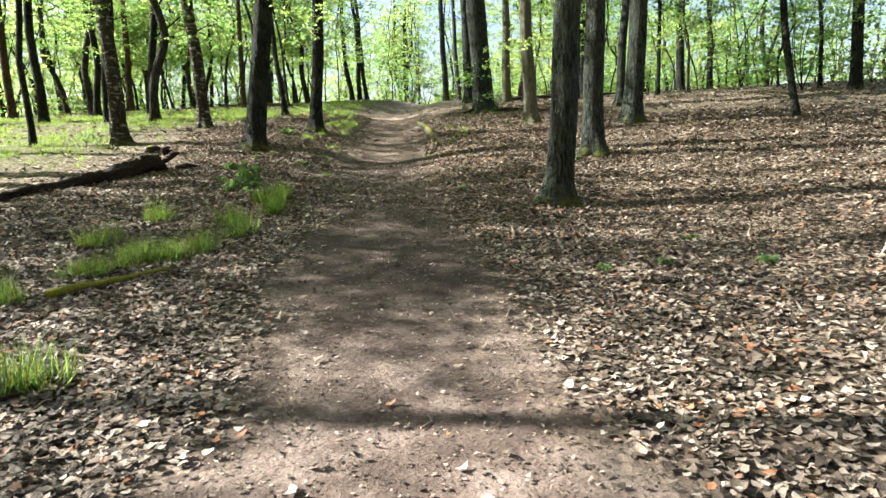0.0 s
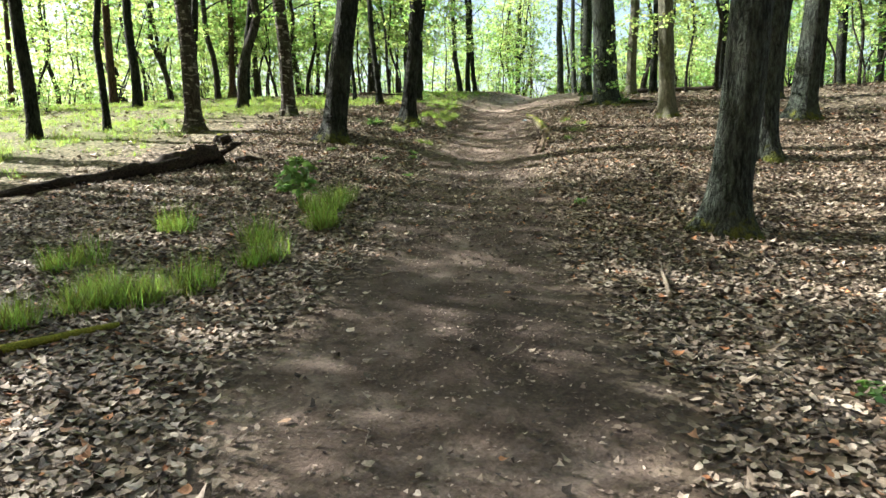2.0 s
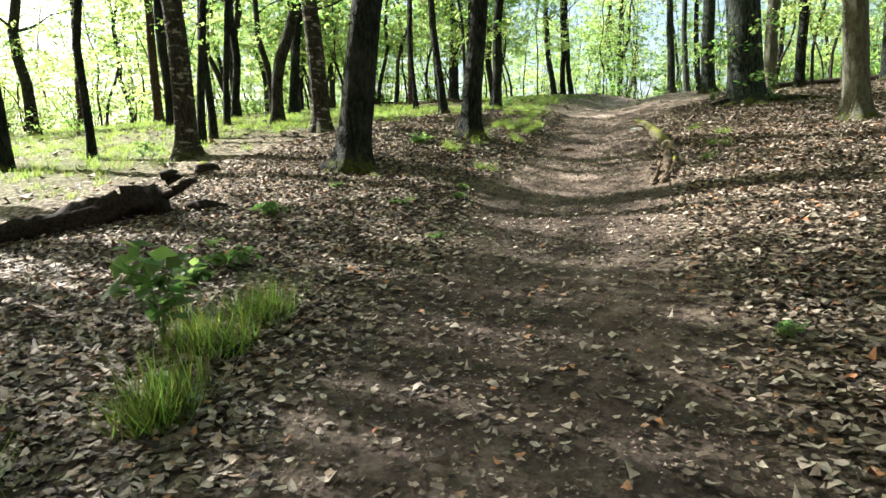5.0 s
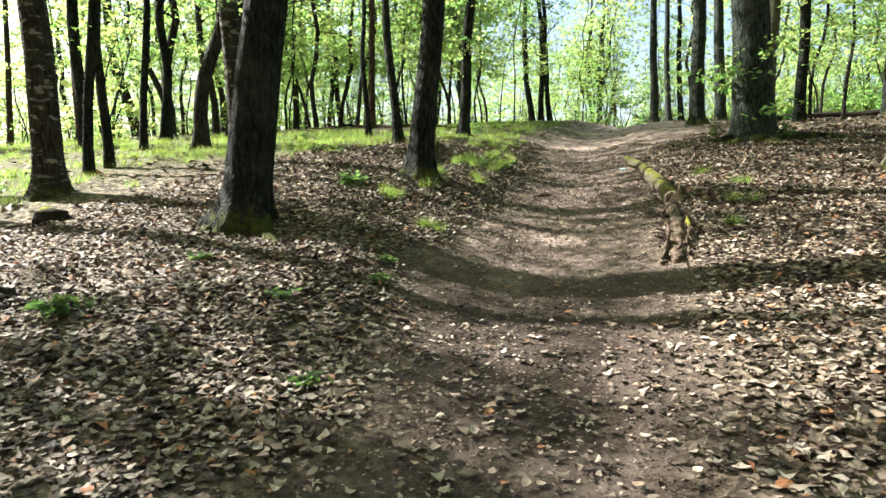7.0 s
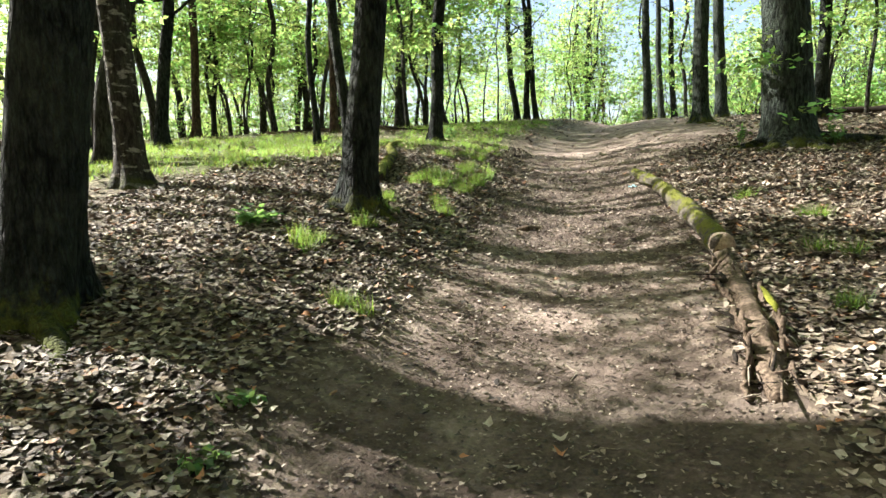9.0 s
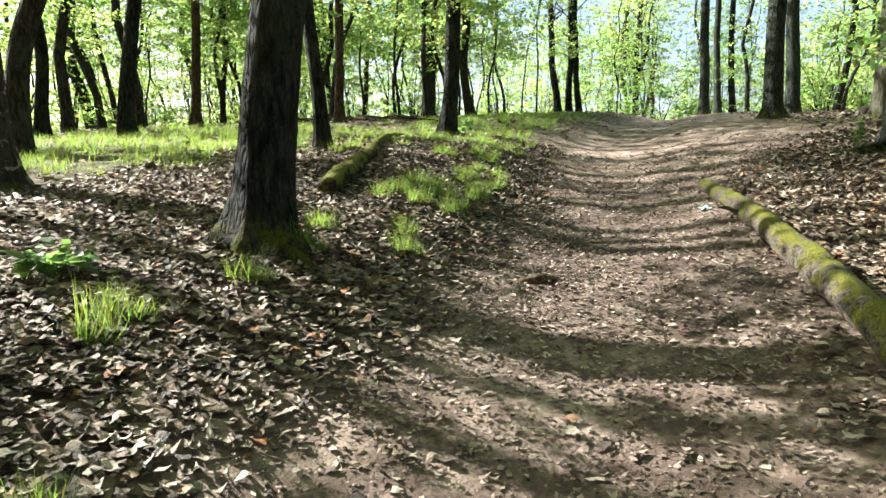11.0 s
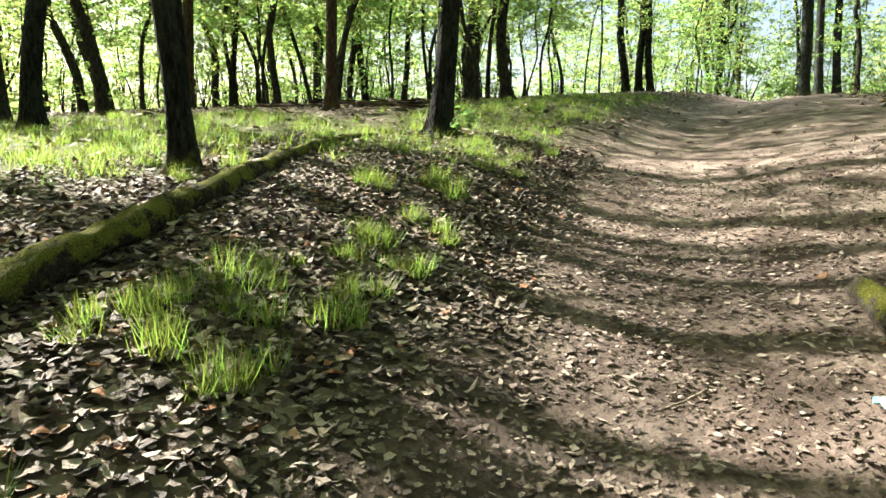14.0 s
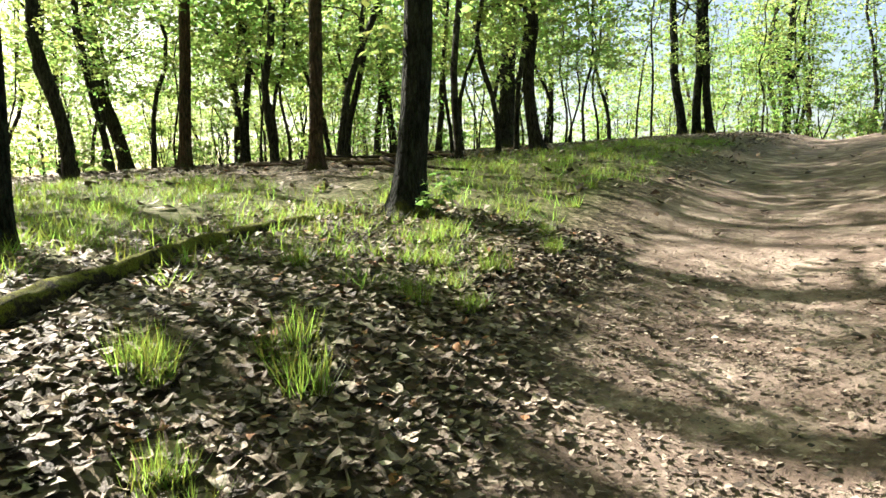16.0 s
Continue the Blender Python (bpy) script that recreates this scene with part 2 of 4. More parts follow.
def ground(x, y):
    """Height of the forest floor."""
    x, y = np.asarray(x, float), np.asarray(y, float)
    y0 = y
    y = y - 8 * np.logaddexp(0, (y - 72) / 8)
    u, yy, xs = x - path_x(y), y - 6 * np.logaddexp(0, (y - 30) / 6), 12 * np.tanh(x / 12)
    q = SLOPE
    z = q[0] + q[1] * xs + q[2] * y + q[3] * yy ** 2 + q[4] * yy ** 3 / 10 + q[5] * xs * yy + q[9] * xs * xs / 10
    z = z + q[6] * step(3, 16, y) * np.tanh(np.maximum(0, -u - 1) / 2) - q[7] * step(4, 12, y) * np.exp(-(u / 1.5) ** 2)
    z = z + q[8] * np.exp(-((x - 3.2) ** 2 + (y - 4) ** 2) / 9)
    z = z + 0.5 * step(26, 50, y) * np.exp(-((x + 3) / 13) ** 2)
    z = z - 0.2 * np.exp(-((x + 6.2) ** 2 + (y - 22.8) ** 2) / 7)
    far = np.clip(np.hypot(x, y0 - 10) / 400, 0, 1)
    z = z * (1 - step(0.3, 1, far))
    return z + 0.022 * np.sin(2.1 * x + 0.7 * y) * np.sin(1.7 * y - 0.6 * x) + 0.012 * np.sin(5.3 * x - 1.1 * y + 1) * np.sin(4.7 * y + 2.2 * x)


def path_mask(x, y):
    """1 on the trodden earth, 0 in the leaf litter."""
    u = x - path_x(y)
    wob = 0.16 * np.sin(1.3 * y + 0.5) + 0.1 * np.sin(3.1 * y)
    right = 1.0 + wob * 0.6 + 2.2 * step(18, 24, y) + 0.2 * step(8, 14, y)
    left = 1.0 + wob + 0.15 * step(8, 11, y) - 0.45 * step(12, 15, y) * (1 - step(20, 23, y))
    m = step(-left - 0.7, -left + 0.5, u) * (1 - step(right - 0.5, right + 0.7, u))
    weak = 0.08 * step(3.0, 6.0, y) * (1 - step(7.5, 10.5, y))
    return m * (1 - weak)


def humus_shade_mask(x, y):
    """Humus, dark, damp at the path's start, plus painted shade; paler sand further up."""
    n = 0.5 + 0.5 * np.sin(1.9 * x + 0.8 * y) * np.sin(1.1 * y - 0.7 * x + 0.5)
    # weaker on the sunny first metres, stronger where shadow stripes cross
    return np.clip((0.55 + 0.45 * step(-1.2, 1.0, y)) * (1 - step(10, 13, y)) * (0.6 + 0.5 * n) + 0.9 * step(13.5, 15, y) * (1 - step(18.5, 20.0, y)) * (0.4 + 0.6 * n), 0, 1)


def green_mask(x, y):
    """Where grass grows."""
    u = x - path_x(y)
    patch = 0.5 + 0.5 * np.sin(0.9 * x + 0.4 * y + 1) * np.sin(0.7 * y - 0.5 * x)
    meadow = step(7.5, 10.5, -x + 0.12 * (y - 10)) * step(1.0, 7.0, y) * (1 - step(32, 40, y)) * (0.35 + 0.65 * patch)
    bank = step(18, 21, y) * (1 - step(36, 44, y)) * step(1.5, 2.2, -u) * (1 - step(4.5, 6.5, -u)) * 0.75
    meadow = meadow * (1 - step(22.5, 25.0, y) * step(6.0, 8.0, -x))
    behind = step(3.7, 4.8, -u) * step(14.5, 17, y) * (1 - step(22.5, 25, y)) * (1 - step(9, 12, -u)) * 0.85
    return np.clip(np.maximum(np.maximum(meadow, bank), behind), 0, 1)


def fast_mesh(name, verts, faces, mat, smooth=False):
    """A mesh from arrays; all faces have the same number of corners."""
    me = bpy.data.meshes.new(name)
    n, k = faces.shape
    me.vertices.add(len(verts))
    me.vertices.foreach_set("co", np.ascontiguousarray(verts, dtype=np.float32).ravel())
    me.loops.add(n * k)
    me.loops.foreach_set("vertex_index", np.ascontiguousarray(faces, dtype=np.int32).ravel())
    me.polygons.add(n)
    me.polygons.foreach_set("loop_start", np.arange(0, n * k, k, dtype=np.int32))
    if smooth:
        me.polygons.foreach_set("use_smooth", np.ones(n, dtype=bool))
    me.update(calc_edges=True)
    me.materials.append(mat)
    return me


def graded(fine_from, fine_to, stepsize, lo, hi, growth=1.16):
    v = list(np.arange(fine_from, fine_to, stepsize))
    s, a = stepsize, fine_to
    while a < hi:
        v.append(a)
        s *= growth
        a += s
    v.append(hi)
    s, a = stepsize, fine_from
    while a > lo:
        s *= growth
        a -= s
        v.insert(0, max(a, lo))
    return np.array(v)


gx, gy = graded(-9, 7, 0.11, -420, 420), graded(-7, 30, 0.14, -420, 460)
X, Y = np.meshgrid(gx, gy)
rngg = np.random.RandomState(5)
Zg = ground(X, Y) + rngg.normal(0, 0.006, X.shape) * (np.abs(X) < 10)
nx, ny = len(gx), len(gy)
idx = np.arange(nx * ny).reshape(ny, nx)
quads = np.stack([idx[:-1, :-1], idx[:-1, 1:], idx[1:, 1:], idx[1:, :-1]], -1).reshape(-1, 4)
gme = fast_mesh("ground", np.stack([X, Y, Zg], -1).reshape(-1, 3), quads, M_GROUND, True)
for nm, fn in (("path", path_mask), ("green", green_mask), ("humus_shade", humus_shade_mask)):
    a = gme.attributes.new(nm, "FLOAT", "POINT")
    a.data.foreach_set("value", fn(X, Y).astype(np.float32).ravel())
floor_ob = tagged(new("ground", gme), "brown forest floor of soil and leaf litter with a trodden earth path", "ground", kind="structure")


def gz(x, y):
    return float(ground(x, y))


def part(name, me, parent, label="", at=None):
    ob = new(name, me)
    ob.parent = parent
    if at is not None:
        ob.matrix_basis = at
    if label:
        ob["label"] = label
    return ob


def thing(name, x, y, label, category, group="", sink=0.0, rz=0.0):
    e = new(name)
    e.empty_display_size = 0.2
    e.matrix_basis = pose(x, y, gz(x, y) - sink, 0, 0, rz)
    return tagged(e, label, category, group)


def tube(points, radii, sides, rough=0.0, seed=0, cap=True):
    """Vertices and quads of an uneven round stem along points."""
    rs = np.random.RandomState(seed)
    pts, n = np.asarray(points, float), len(points)
    tang = np.gradient(pts, axis=0)
    tang /= np.linalg.norm(tang, axis=1)[:, None] + 1e-9
    ref = np.array([0.31, 0.95, 0.05]) if abs(tang[0][2]) > 0.7 else np.array([0, 0, 1.0])
    side = np.cross(tang, ref)
    side /= np.linalg.norm(side, axis=1)[:, None] + 1e-9
    nor = np.cross(side, tang)
    th = np.linspace(0, 2 * np.pi, sides, endpoint=False)
    ph = rs.rand(6) * 6.28
    wave = 0.5 * np.sin(2 * th + ph[0])[None] * np.sin(np.arange(n) * 0.5 + ph[1])[:, None] + 0.35 * np.sin(5 * th + ph[2])[None] * np.sin(np.arange(n) * 0.33 + ph[3])[:, None]
    r = np.asarray(radii, float)[:, None] * (1 + rough * (wave + rs.normal(0, 0.25, (n, sides))))
    v = pts[:, None] + r[..., None] * (np.cos(th)[None, :, None] * side[:, None] + np.sin(th)[None, :, None] * nor[:, None])
    i = np.arange(n * sides).reshape(n, sides)
    f = np.stack([i[:-1], np.roll(i[:-1], -1, 1), np.roll(i[1:], -1, 1), i[1:]], -1).reshape(-1, 4)
    v = v.reshape(-1, 3)
    if cap:
        v = np.vstack([v, pts[0] - tang[0] * radii[0] * 0.15, pts[-1] + tang[-1] * radii[-1] * 0.3])
        a, b = n * sides, n * sides + 1
        e0 = np.stack([np.roll(i[0], -1), i[0], np.full(sides, a), np.full(sides, a)], -1)
        e1 = np.stack([i[-1], np.roll(i[-1], -1), np.full(sides, b), np.full(sides, b)], -1)
        tri = np.vstack([e0, e1])[:, :3]
    else:
        tri = np.zeros((0, 3), int)
    return v, f, tri


def join(pieces):
    """One vertex and one triangle array out of several tubes."""
    vs, fs, o = [], [], 0
    for v, f, t in pieces:
        vs.append(v)
        if len(f):
            fs.append(np.vstack([f[:, [0, 1, 2]], f[:, [0, 2, 3]]]) + o)
        if len(t):
            fs.append(t + o)
        o += len(v)
    return np.vstack(vs), np.vstack(fs)


def stem_mesh(name, pieces, mat):
    v, f = join(pieces)
    return fast_mesh(name, v, f, mat, True)

# ---- trees ----
def stuff(name, me, parent, label="", at=None):
    return tagged(part(name, me, parent, label, at), kind="stuff")


def trunk_path(height, lean, seed, n, wobble):
    rs = np.random.RandomState(seed)
    h = height * np.linspace(0, 1, n) ** 1.35
    h = np.concatenate([[-0.35], h])
    hl = np.where(h < 4, h, 4 + (h - 4) * 0.55)
    p = rs.rand(4) * 6.28
    wx = wobble * (np.sin(h * 0.6 + p[0]) - np.sin(p[0])) + 0.5 * wobble * (np.sin(h * 1.7 + p[1]) - np.sin(p[1]))
    wy = wobble * (np.sin(h * 0.5 + p[2]) - np.sin(p[2])) + 0.5 * wobble * (np.sin(h * 1.6 + p[3]) - np.sin(p[3]))
    fade = np.clip(h / 3, 0, 1)
    return np.stack([lean[0] * hl + wx * fade, lean[1] * hl + wy * fade, h], -1)


def trunk_mesh(dia, height, lean, mat, seed, near, wobble=0.10, flare=0.55, fork=0.0):
    sides, n = (30, 64) if near else (8, 14)
    pts = trunk_path(height, lean, seed, n, wobble)
    h = np.maximum(pts[:, 2], -0.1)
    r = dia / 2 * (0.93 * (1 - 0.72 * (np.maximum(h, 0) / height) ** 1.1) + flare * np.exp(-np.maximum(h, 0) / 0.22))
    v, f, t = tube(pts, r, sides, 0.035 if near else 0.02, seed)
    if near:                      # buttress roots and long bark ridges
        rs = np.random.RandomState(seed + 7)
        body = v[:-2].reshape(len(pts), sides, 3)
        th = np.linspace(0, 2 * np.pi, sides, endpoint=False)
        lob = sum(a * np.cos(k * th + q) for k, a, q in ((3, 0.5, rs.rand() * 6), (4, 0.35, rs.rand() * 6), (5, 0.5, rs.rand() * 6)))
        rid = rs.normal(0, 0.018, sides)
        amp = 0.30 * np.exp(-np.maximum(h, 0) / 0.28)[:, None] * lob[None] + rid[None]
        body += (body - pts[:, None]) * amp[..., None]
        v[:-2] = body.reshape(-1, 3)
    pieces = [(v, f, t)]
    if fork:
        at = pts[np.searchsorted(pts[:, 2], fork)]
        k = np.linspace(0, 1, 12)[:, None]
        for sx in (-1, 1):
            q = at + k * np.array([sx * 1.5, 0.3, 6.5]) + np.sin(k * 5) * np.array([0.25 * sx, 0.1, 0])
            pieces.append(tube(q, dia * 0.33 * (1 - 0.8 * k[:, 0]), 8, 0.03, seed + sx))
    return stem_mesh("trunk", pieces, mat), pts


def limb_mesh(pts, dia, height, first, count, mat, seed, reach=2.6):
    rs = np.random.RandomState(seed + 31)
    pieces = []
    for k in range(count):
        hh = first + (height * 0.92 - first) * (k + rs.rand() * 0.7) / count
        i = min(np.searchsorted(pts[:, 2], hh), len(pts) - 2)
        a, az = pts[i], rs.rand() * 6.28
        L = reach * (0.55 + 0.6 * rs.rand()) * (1.1 - 0.5 * hh / height)
        s = np.linspace(0, 1, 7)[:, None]
        q = a + s * L * np.array([math.cos(az), math.sin(az), 0.35 + 0.35 * rs.rand()]) + np.sin(s * (4 + 3 * rs.rand())) * L * 0.09 * rs.normal(0, 1, 3)
        r0 = max(0.012, dia * 0.16 * (1 - 0.6 * hh / height))
        one = [tube(q, r0 * (1 - 0.85 * s[:, 0]), 4, 0.03, seed + k)]
        for _ in range(2):
            b = q[3 + int(rs.rand() * 3)]
            e = b + s[:5] * 2 * L * 0.45 * np.array([math.cos(az + rs.normal(0, 0.9)), math.sin(az + rs.normal(0, 0.9)), 0.15 + 0.3 * rs.rand()])
            one.append(tube(e, r0 * 0.4 * (1 - 0.75 * s[:5, 0] * 2 * 0.9), 3, 0.0, seed + k + 50))
        pieces.append(stem_mesh("limb", one, mat))
    return pieces


def leaf_cloud(centres, per, spread, flat, size, mat, seed, name="crown"):
    """Many separate leaves round twig ends; each leaf is two triangles folded along its rib."""
    rs = np.random.RandomState(seed)
    c = np.repeat(np.asarray(centres, float), per, 0)
    n = len(c)
    tilt = np.repeat(rs.normal(0, 0.25, (len(centres), 2)), per, 0)
    az = np.repeat(rs.rand(len(centres)) * 6.28, per)
    along = (rs.rand(n) - 0.35) * spread * 3.4
    off = rs.normal(0, 1, (n, 3)) * spread * 0.38
    off[:, 0] += np.cos(az) * along
    off[:, 1] += np.sin(az) * along
    off[:, 2] = off[:, 2] * flat + off[:, 0] * tilt[:, 0] + off[:, 1] * tilt[:, 1]
    c = c + off
    d = rs.normal(0, 1, (n, 3))
    d[:, 2] = d[:, 2] * 0.45 - 0.25
    d /= np.linalg.norm(d, axis=1)[:, None]
    up = np.array([0, 0, 1.0]) + rs.normal(0, 0.45, (n, 3))
    s = np.cross(d, up)
    s /= np.linalg.norm(s, axis=1)[:, None] + 1e-9
    nn = np.cross(s, d)
    L = size * (0.65 + 0.7 * rs.rand(n))[:, None]
    v = np.stack([c, c + d * L * 0.45 + s * L * 0.33 + nn * L * 0.08, c + d * L, c + d * L * 0.45 - s * L * 0.33 + nn * L * 0.08], 1).reshape(-1, 3)
    b = (np.arange(n) * 4)[:, None]
    f = np.concatenate([b + [[0, 1, 2]], b + [[0, 2, 3]]], 1).reshape(-1, 3)
    return fast_mesh(name, v, f, mat)


def crown_centres(count, rad, low, high, seed, lumps=9):
    """Twig ends gathered in uneven lumps, with gaps between."""
    rs = np.random.RandomState(seed)
    hub = np.stack([rs.normal(0, rad * 0.55, lumps), rs.normal(0, rad * 0.55, lumps), low + (high - low) * rs.rand(lumps)], -1)
    pick = hub[rs.randint(0, lumps, count)]
    c = pick + rs.normal(0, 1, (count, 3)) * np.array([rad * 0.36, rad * 0.36, (high - low) * 0.045])
    return c


# shared crowns: high ones for tall trees, airy low sprays for the storey below
HIGH_CROWN = [leaf_cloud(crown_centres(150, 3.0, 0, 7, 11 + k, 10), 16, 0.34, 0.5, 0.19, M_LEAF, 21 + k) for k in range(4)]
FAR_CROWN = [leaf_cloud(crown_centres(105, 2.6, -0.8, 8, 51 + k, 22), 15, 0.34, 0.45, 0.22, (M_LEAF, M_LEAF_YELLOW)[k % 2], 61 + k) for k in range(6)]
SPRAY = [leaf_cloud(crown_centres(29, 0.9, -0.5, 0.9, 81 + k, 6), 13, 0.19, 0.35, 0.11, (M_LEAF_YELLOW, M_LEAF)[k % 2], 91 + k, "spray") for k in range(4)]
BUSH = [leaf_cloud(crown_centres(76, 1.3, 0.3, 3.9, 121 + k, 13), 15, 0.22, 0.4, 0.135, (M_LEAF_YELLOW, M_LEAF)[k % 2], 131 + k, "foliage") for k in range(5)]

THIN_CROWN = [leaf_cloud(crown_centres(60, 2.2, 0, 6, 31 + k, 7), 14, 0.34, 0.5, 0.17, M_LEAF, 25 + k) for k in range(3)]
# foliage added above the view, hung low to shade nearby ground
LOW_CROWN = leaf_cloud(crown_centres(85, 2.1, 0, 2.3, 38, 9), 14, 0.36, 0.45, 0.17, M_LEAF, 29)
# dense foliage added overhead to block sky and sun light
OVER_CROWN = [leaf_cloud(crown_centres(150, 3.6, 0, 6, 36 + k, 14), 15, 0.42, 0.5, 0.27, M_LEAF, 26 + k) for k in range(2)]
tree_no = 0


def tree(x, y, dia, lx, ly, kind, label, category, near=True, height=17.0, first=6.5, limbs=6, wobble=0.10, fork=0.0, sprays=(), crown=None, crown_scale=1.0, crown_at=None, crown_shift=(0, 0), bark=None, spray_size=1.0):
    global tree_no
    tree_no += 1
    mat = bark or {"oak": M_OAK, "beech": M_BEECH, "birch": M_BIRCH, "pine": M_PINE}[kind]
    t = thing(kind + "_tree", x, y, label, category, "woodland trees", 0.03)
    me, pts = trunk_mesh(dia, height, (lx, ly), mat, 100 + tree_no, near, wobble, 0.65 if near else 0.3, fork)
    part("trunk", me, t)
    for lm in limb_mesh(pts, dia, height, first, limbs, mat, 300 + tree_no):
        part("limb", lm, t)
    base = crown_at if crown_at is not None else height * 0.55
    i = min(np.searchsorted(pts[:, 2], base), len(pts) - 1)
    cm = crown if crown is not None else HIGH_CROWN[tree_no % 4]
    stuff("crown", cm, t, "fresh green spring leaves", pose(pts[i][0] + crown_shift[0], pts[i][1] + crown_shift[1], base, 0, 0, tree_no * 77) @ Matrix.Scale(crown_scale, 4))
    rs = np.random.RandomState(700 + tree_no)
    for h in sprays:
        i = min(np.searchsorted(pts[:, 2], h), len(pts) - 1)
        az = rs.rand() * 6.28
        stuff("spray", SPRAY[rs.randint(4)], t, "low twig with young yellow-green leaves", pose(pts[i][0] + 0.5 * math.cos(az), pts[i][1] + 0.5 * math.sin(az), h, 0, 0, rs.rand() * 360) @ Matrix.Scale(spray_size * (0.7 + 0.5 * rs.rand()), 4))
    return t


OAKS_BESIDE_PATH = [
    (-4.86, 10.80, 0.55, 0.142, 0.061),
    (-4.04, 14.15, 0.40, 0.088, 0.032),
    (-5.94, 22.52, 0.34, 0.099, 0.057),
    (-6.15, 18.32, 0.22, -0.055, -0.03),
    (-7.42, 19.42, 0.14, -0.06, 0.03),
]
BIRCHES = [
    (-9.02, 11.87, 0.44, -0.016, -0.016),
    (-7.82, 14.82, 0.42, -0.019, -0.010),
]
OAKS_RIGHT = [
    (2.25, 5.23, 0.50, 0.090, -0.015),
    (3.58, 9.13, 0.52, 0.027, -0.005),
    (5.71, 14.27, 0.62, 0.062, -0.015),
    (6.66, 20.04, 0.36, 0.062, -0.014),
    (1.34, 20.02, 0.86, -0.029, 0.005),
    (0.71, 31.92, 0.59, -0.012, 0.001),
    (2.08, 39.36, 0.59, -0.028, 0.003),
    (-1.14, 46.33, 0.55, -0.007, -0.000),
    (-0.25, 56.54, 0.53, -0.030, 0.000),
]
OAKS_RIGHT_FAR = [
    (0.63, 56.57, 0.48, -0.038, 0.001),
    (3.70, 28.73, 0.38, 0.006, -0.001),
    (7.44, 33.12, 0.53, -0.007, 0.001),
    (8.72, 35.68, 0.40, -0.020, 0.004),
    (14.88, 38.70, 0.61, -0.001, 0.000),
    (15.79, 35.88, 0.39, -0.005, 0.002),
    (10.15, 13.29, 0.23, -0.125, 0.061),
    (15.58, 22.54, 0.19, -0.017, 0.009),
    (15.88, 20.50, 0.49, 0.011, -0.006),
    (9.61, 25.32, 0.21, 0.034, -0.009),
]
BEECHES = [
    (2.77, 15.40, 0.45, -0.019, 0.003),
    (2.69, 28.38, 0.48, 0.019, -0.001),
]
PINES = [
    (-18.87, 21.20, 0.36, 0.006, 0.005),
    (-30.56, 27.49, 0.32, 0.062, 0.067),
    (-10.33, 25.73, 0.26, 0.041, 0.028),
    (-17.15, 27.81, 0.34, 0.029, 0.035),
]
TREES_CREST = [
    (-9.09, 48.54, 0.47, -0.063, -0.013),
    (-8.49, 48.74, 0.44, -0.030, -0.006),
    (-7.89, 48.64, 0.40, -0.077, -0.013),
    (-7.16, 74.66, 0.75, 0.058, 0.005),
]
OAKS_LEFT = [
    # first two are added so their trunks stripe the upper path with shadow
    (-12.4, 20.6, 0.34, 0.01, 0.0),
    (-14.6, 20.35, 0.30, 0.015, 0.0),
    (-22.94, 19.17, 0.48, -0.075, -0.086),
    (-15.78, 21.93, 0.32, -0.025, -0.022),
    (-10.52, 17.00, 0.35, 0.026, 0.020),
    (-14.57, 31.33, 0.21, 0.038, 0.027),
    (-13.89, 27.99, 0.22, 0.004, 0.004),
    (-15.73, 24.11, 0.29, -0.026, -0.041),
    (-19.59, 26.14, 0.29, -0.034, -0.056),
    (-20.78, 27.84, 0.23, -0.025, -0.037),
]
OAKS_LEFT_FAR = [
    (-23.95, 35.15, 0.39, -0.042, -0.047),
    (-18.96, 31.17, 0.18, 0.034, 0.037),
    (-13.16, 38.58, 0.68, -0.091, -0.045),
    (-8.52, 31.32, 0.32, -0.164, -0.069),
    (-18.33, 38.53, 0.35, -0.086, -0.061),
    (-18.96, 38.18, 0.30, -0.033, -0.024),
    (-27.15, 32.09, 0.60, -0.076, -0.129),
    (-22.37, 40.10, 0.45, 0.020, 0.018),
    (-18.76, 42.48, 0.32, 0.033, 0.022),
    (-17.83, 34.14, 0.17, -0.088, -0.075),
    (-19.36, 31.71, 0.26, 0.028, 0.026),
]

for k, (x, y, d, lx, ly) in enumerate(OAKS_BESIDE_PATH):
    tree(x, y, d, lx, ly, "oak", ("thick leaning oak with ridged bark and mossy foot", "slender curved oak beside the earth path", "dark oak with spreading roots among grass", "thin dark oak standing in grass", "thin crooked oak stem standing in grass")[k], "tree", height=17 if d > 0.3 else 11, sprays=(3.4, 4.0) if k < 1 else ((2.1, 2.8) if k == 2 else ()), wobble=0.08 if k < 4 else 0.2, crown=OVER_CROWN[k % 2] if k < 3 else THIN_CROWN[0], crown_scale=1.25 if k < 3 else 1.0, crown_at=10.5 if k < 3 else None, crown_shift=(1.5, 0) if k < 3 else (0, 0))
for k, (x, y, d, lx, ly) in enumerate(BIRCHES):
    # second birch gets an added, shifted low crown that shades the path
    tree(x, y, d, lx, ly, "birch", "old birch with peeling pale patches on dark bark", "tree", height=16, sprays=(3.0, 3.6, 4.4), wobble=0.07, crown=LOW_CROWN if k else THIN_CROWN[0], crown_at=3.7 if k else None, crown_shift=(0, -0.6) if k else (0, 0), crown_scale=0.6 if k else 1.0)
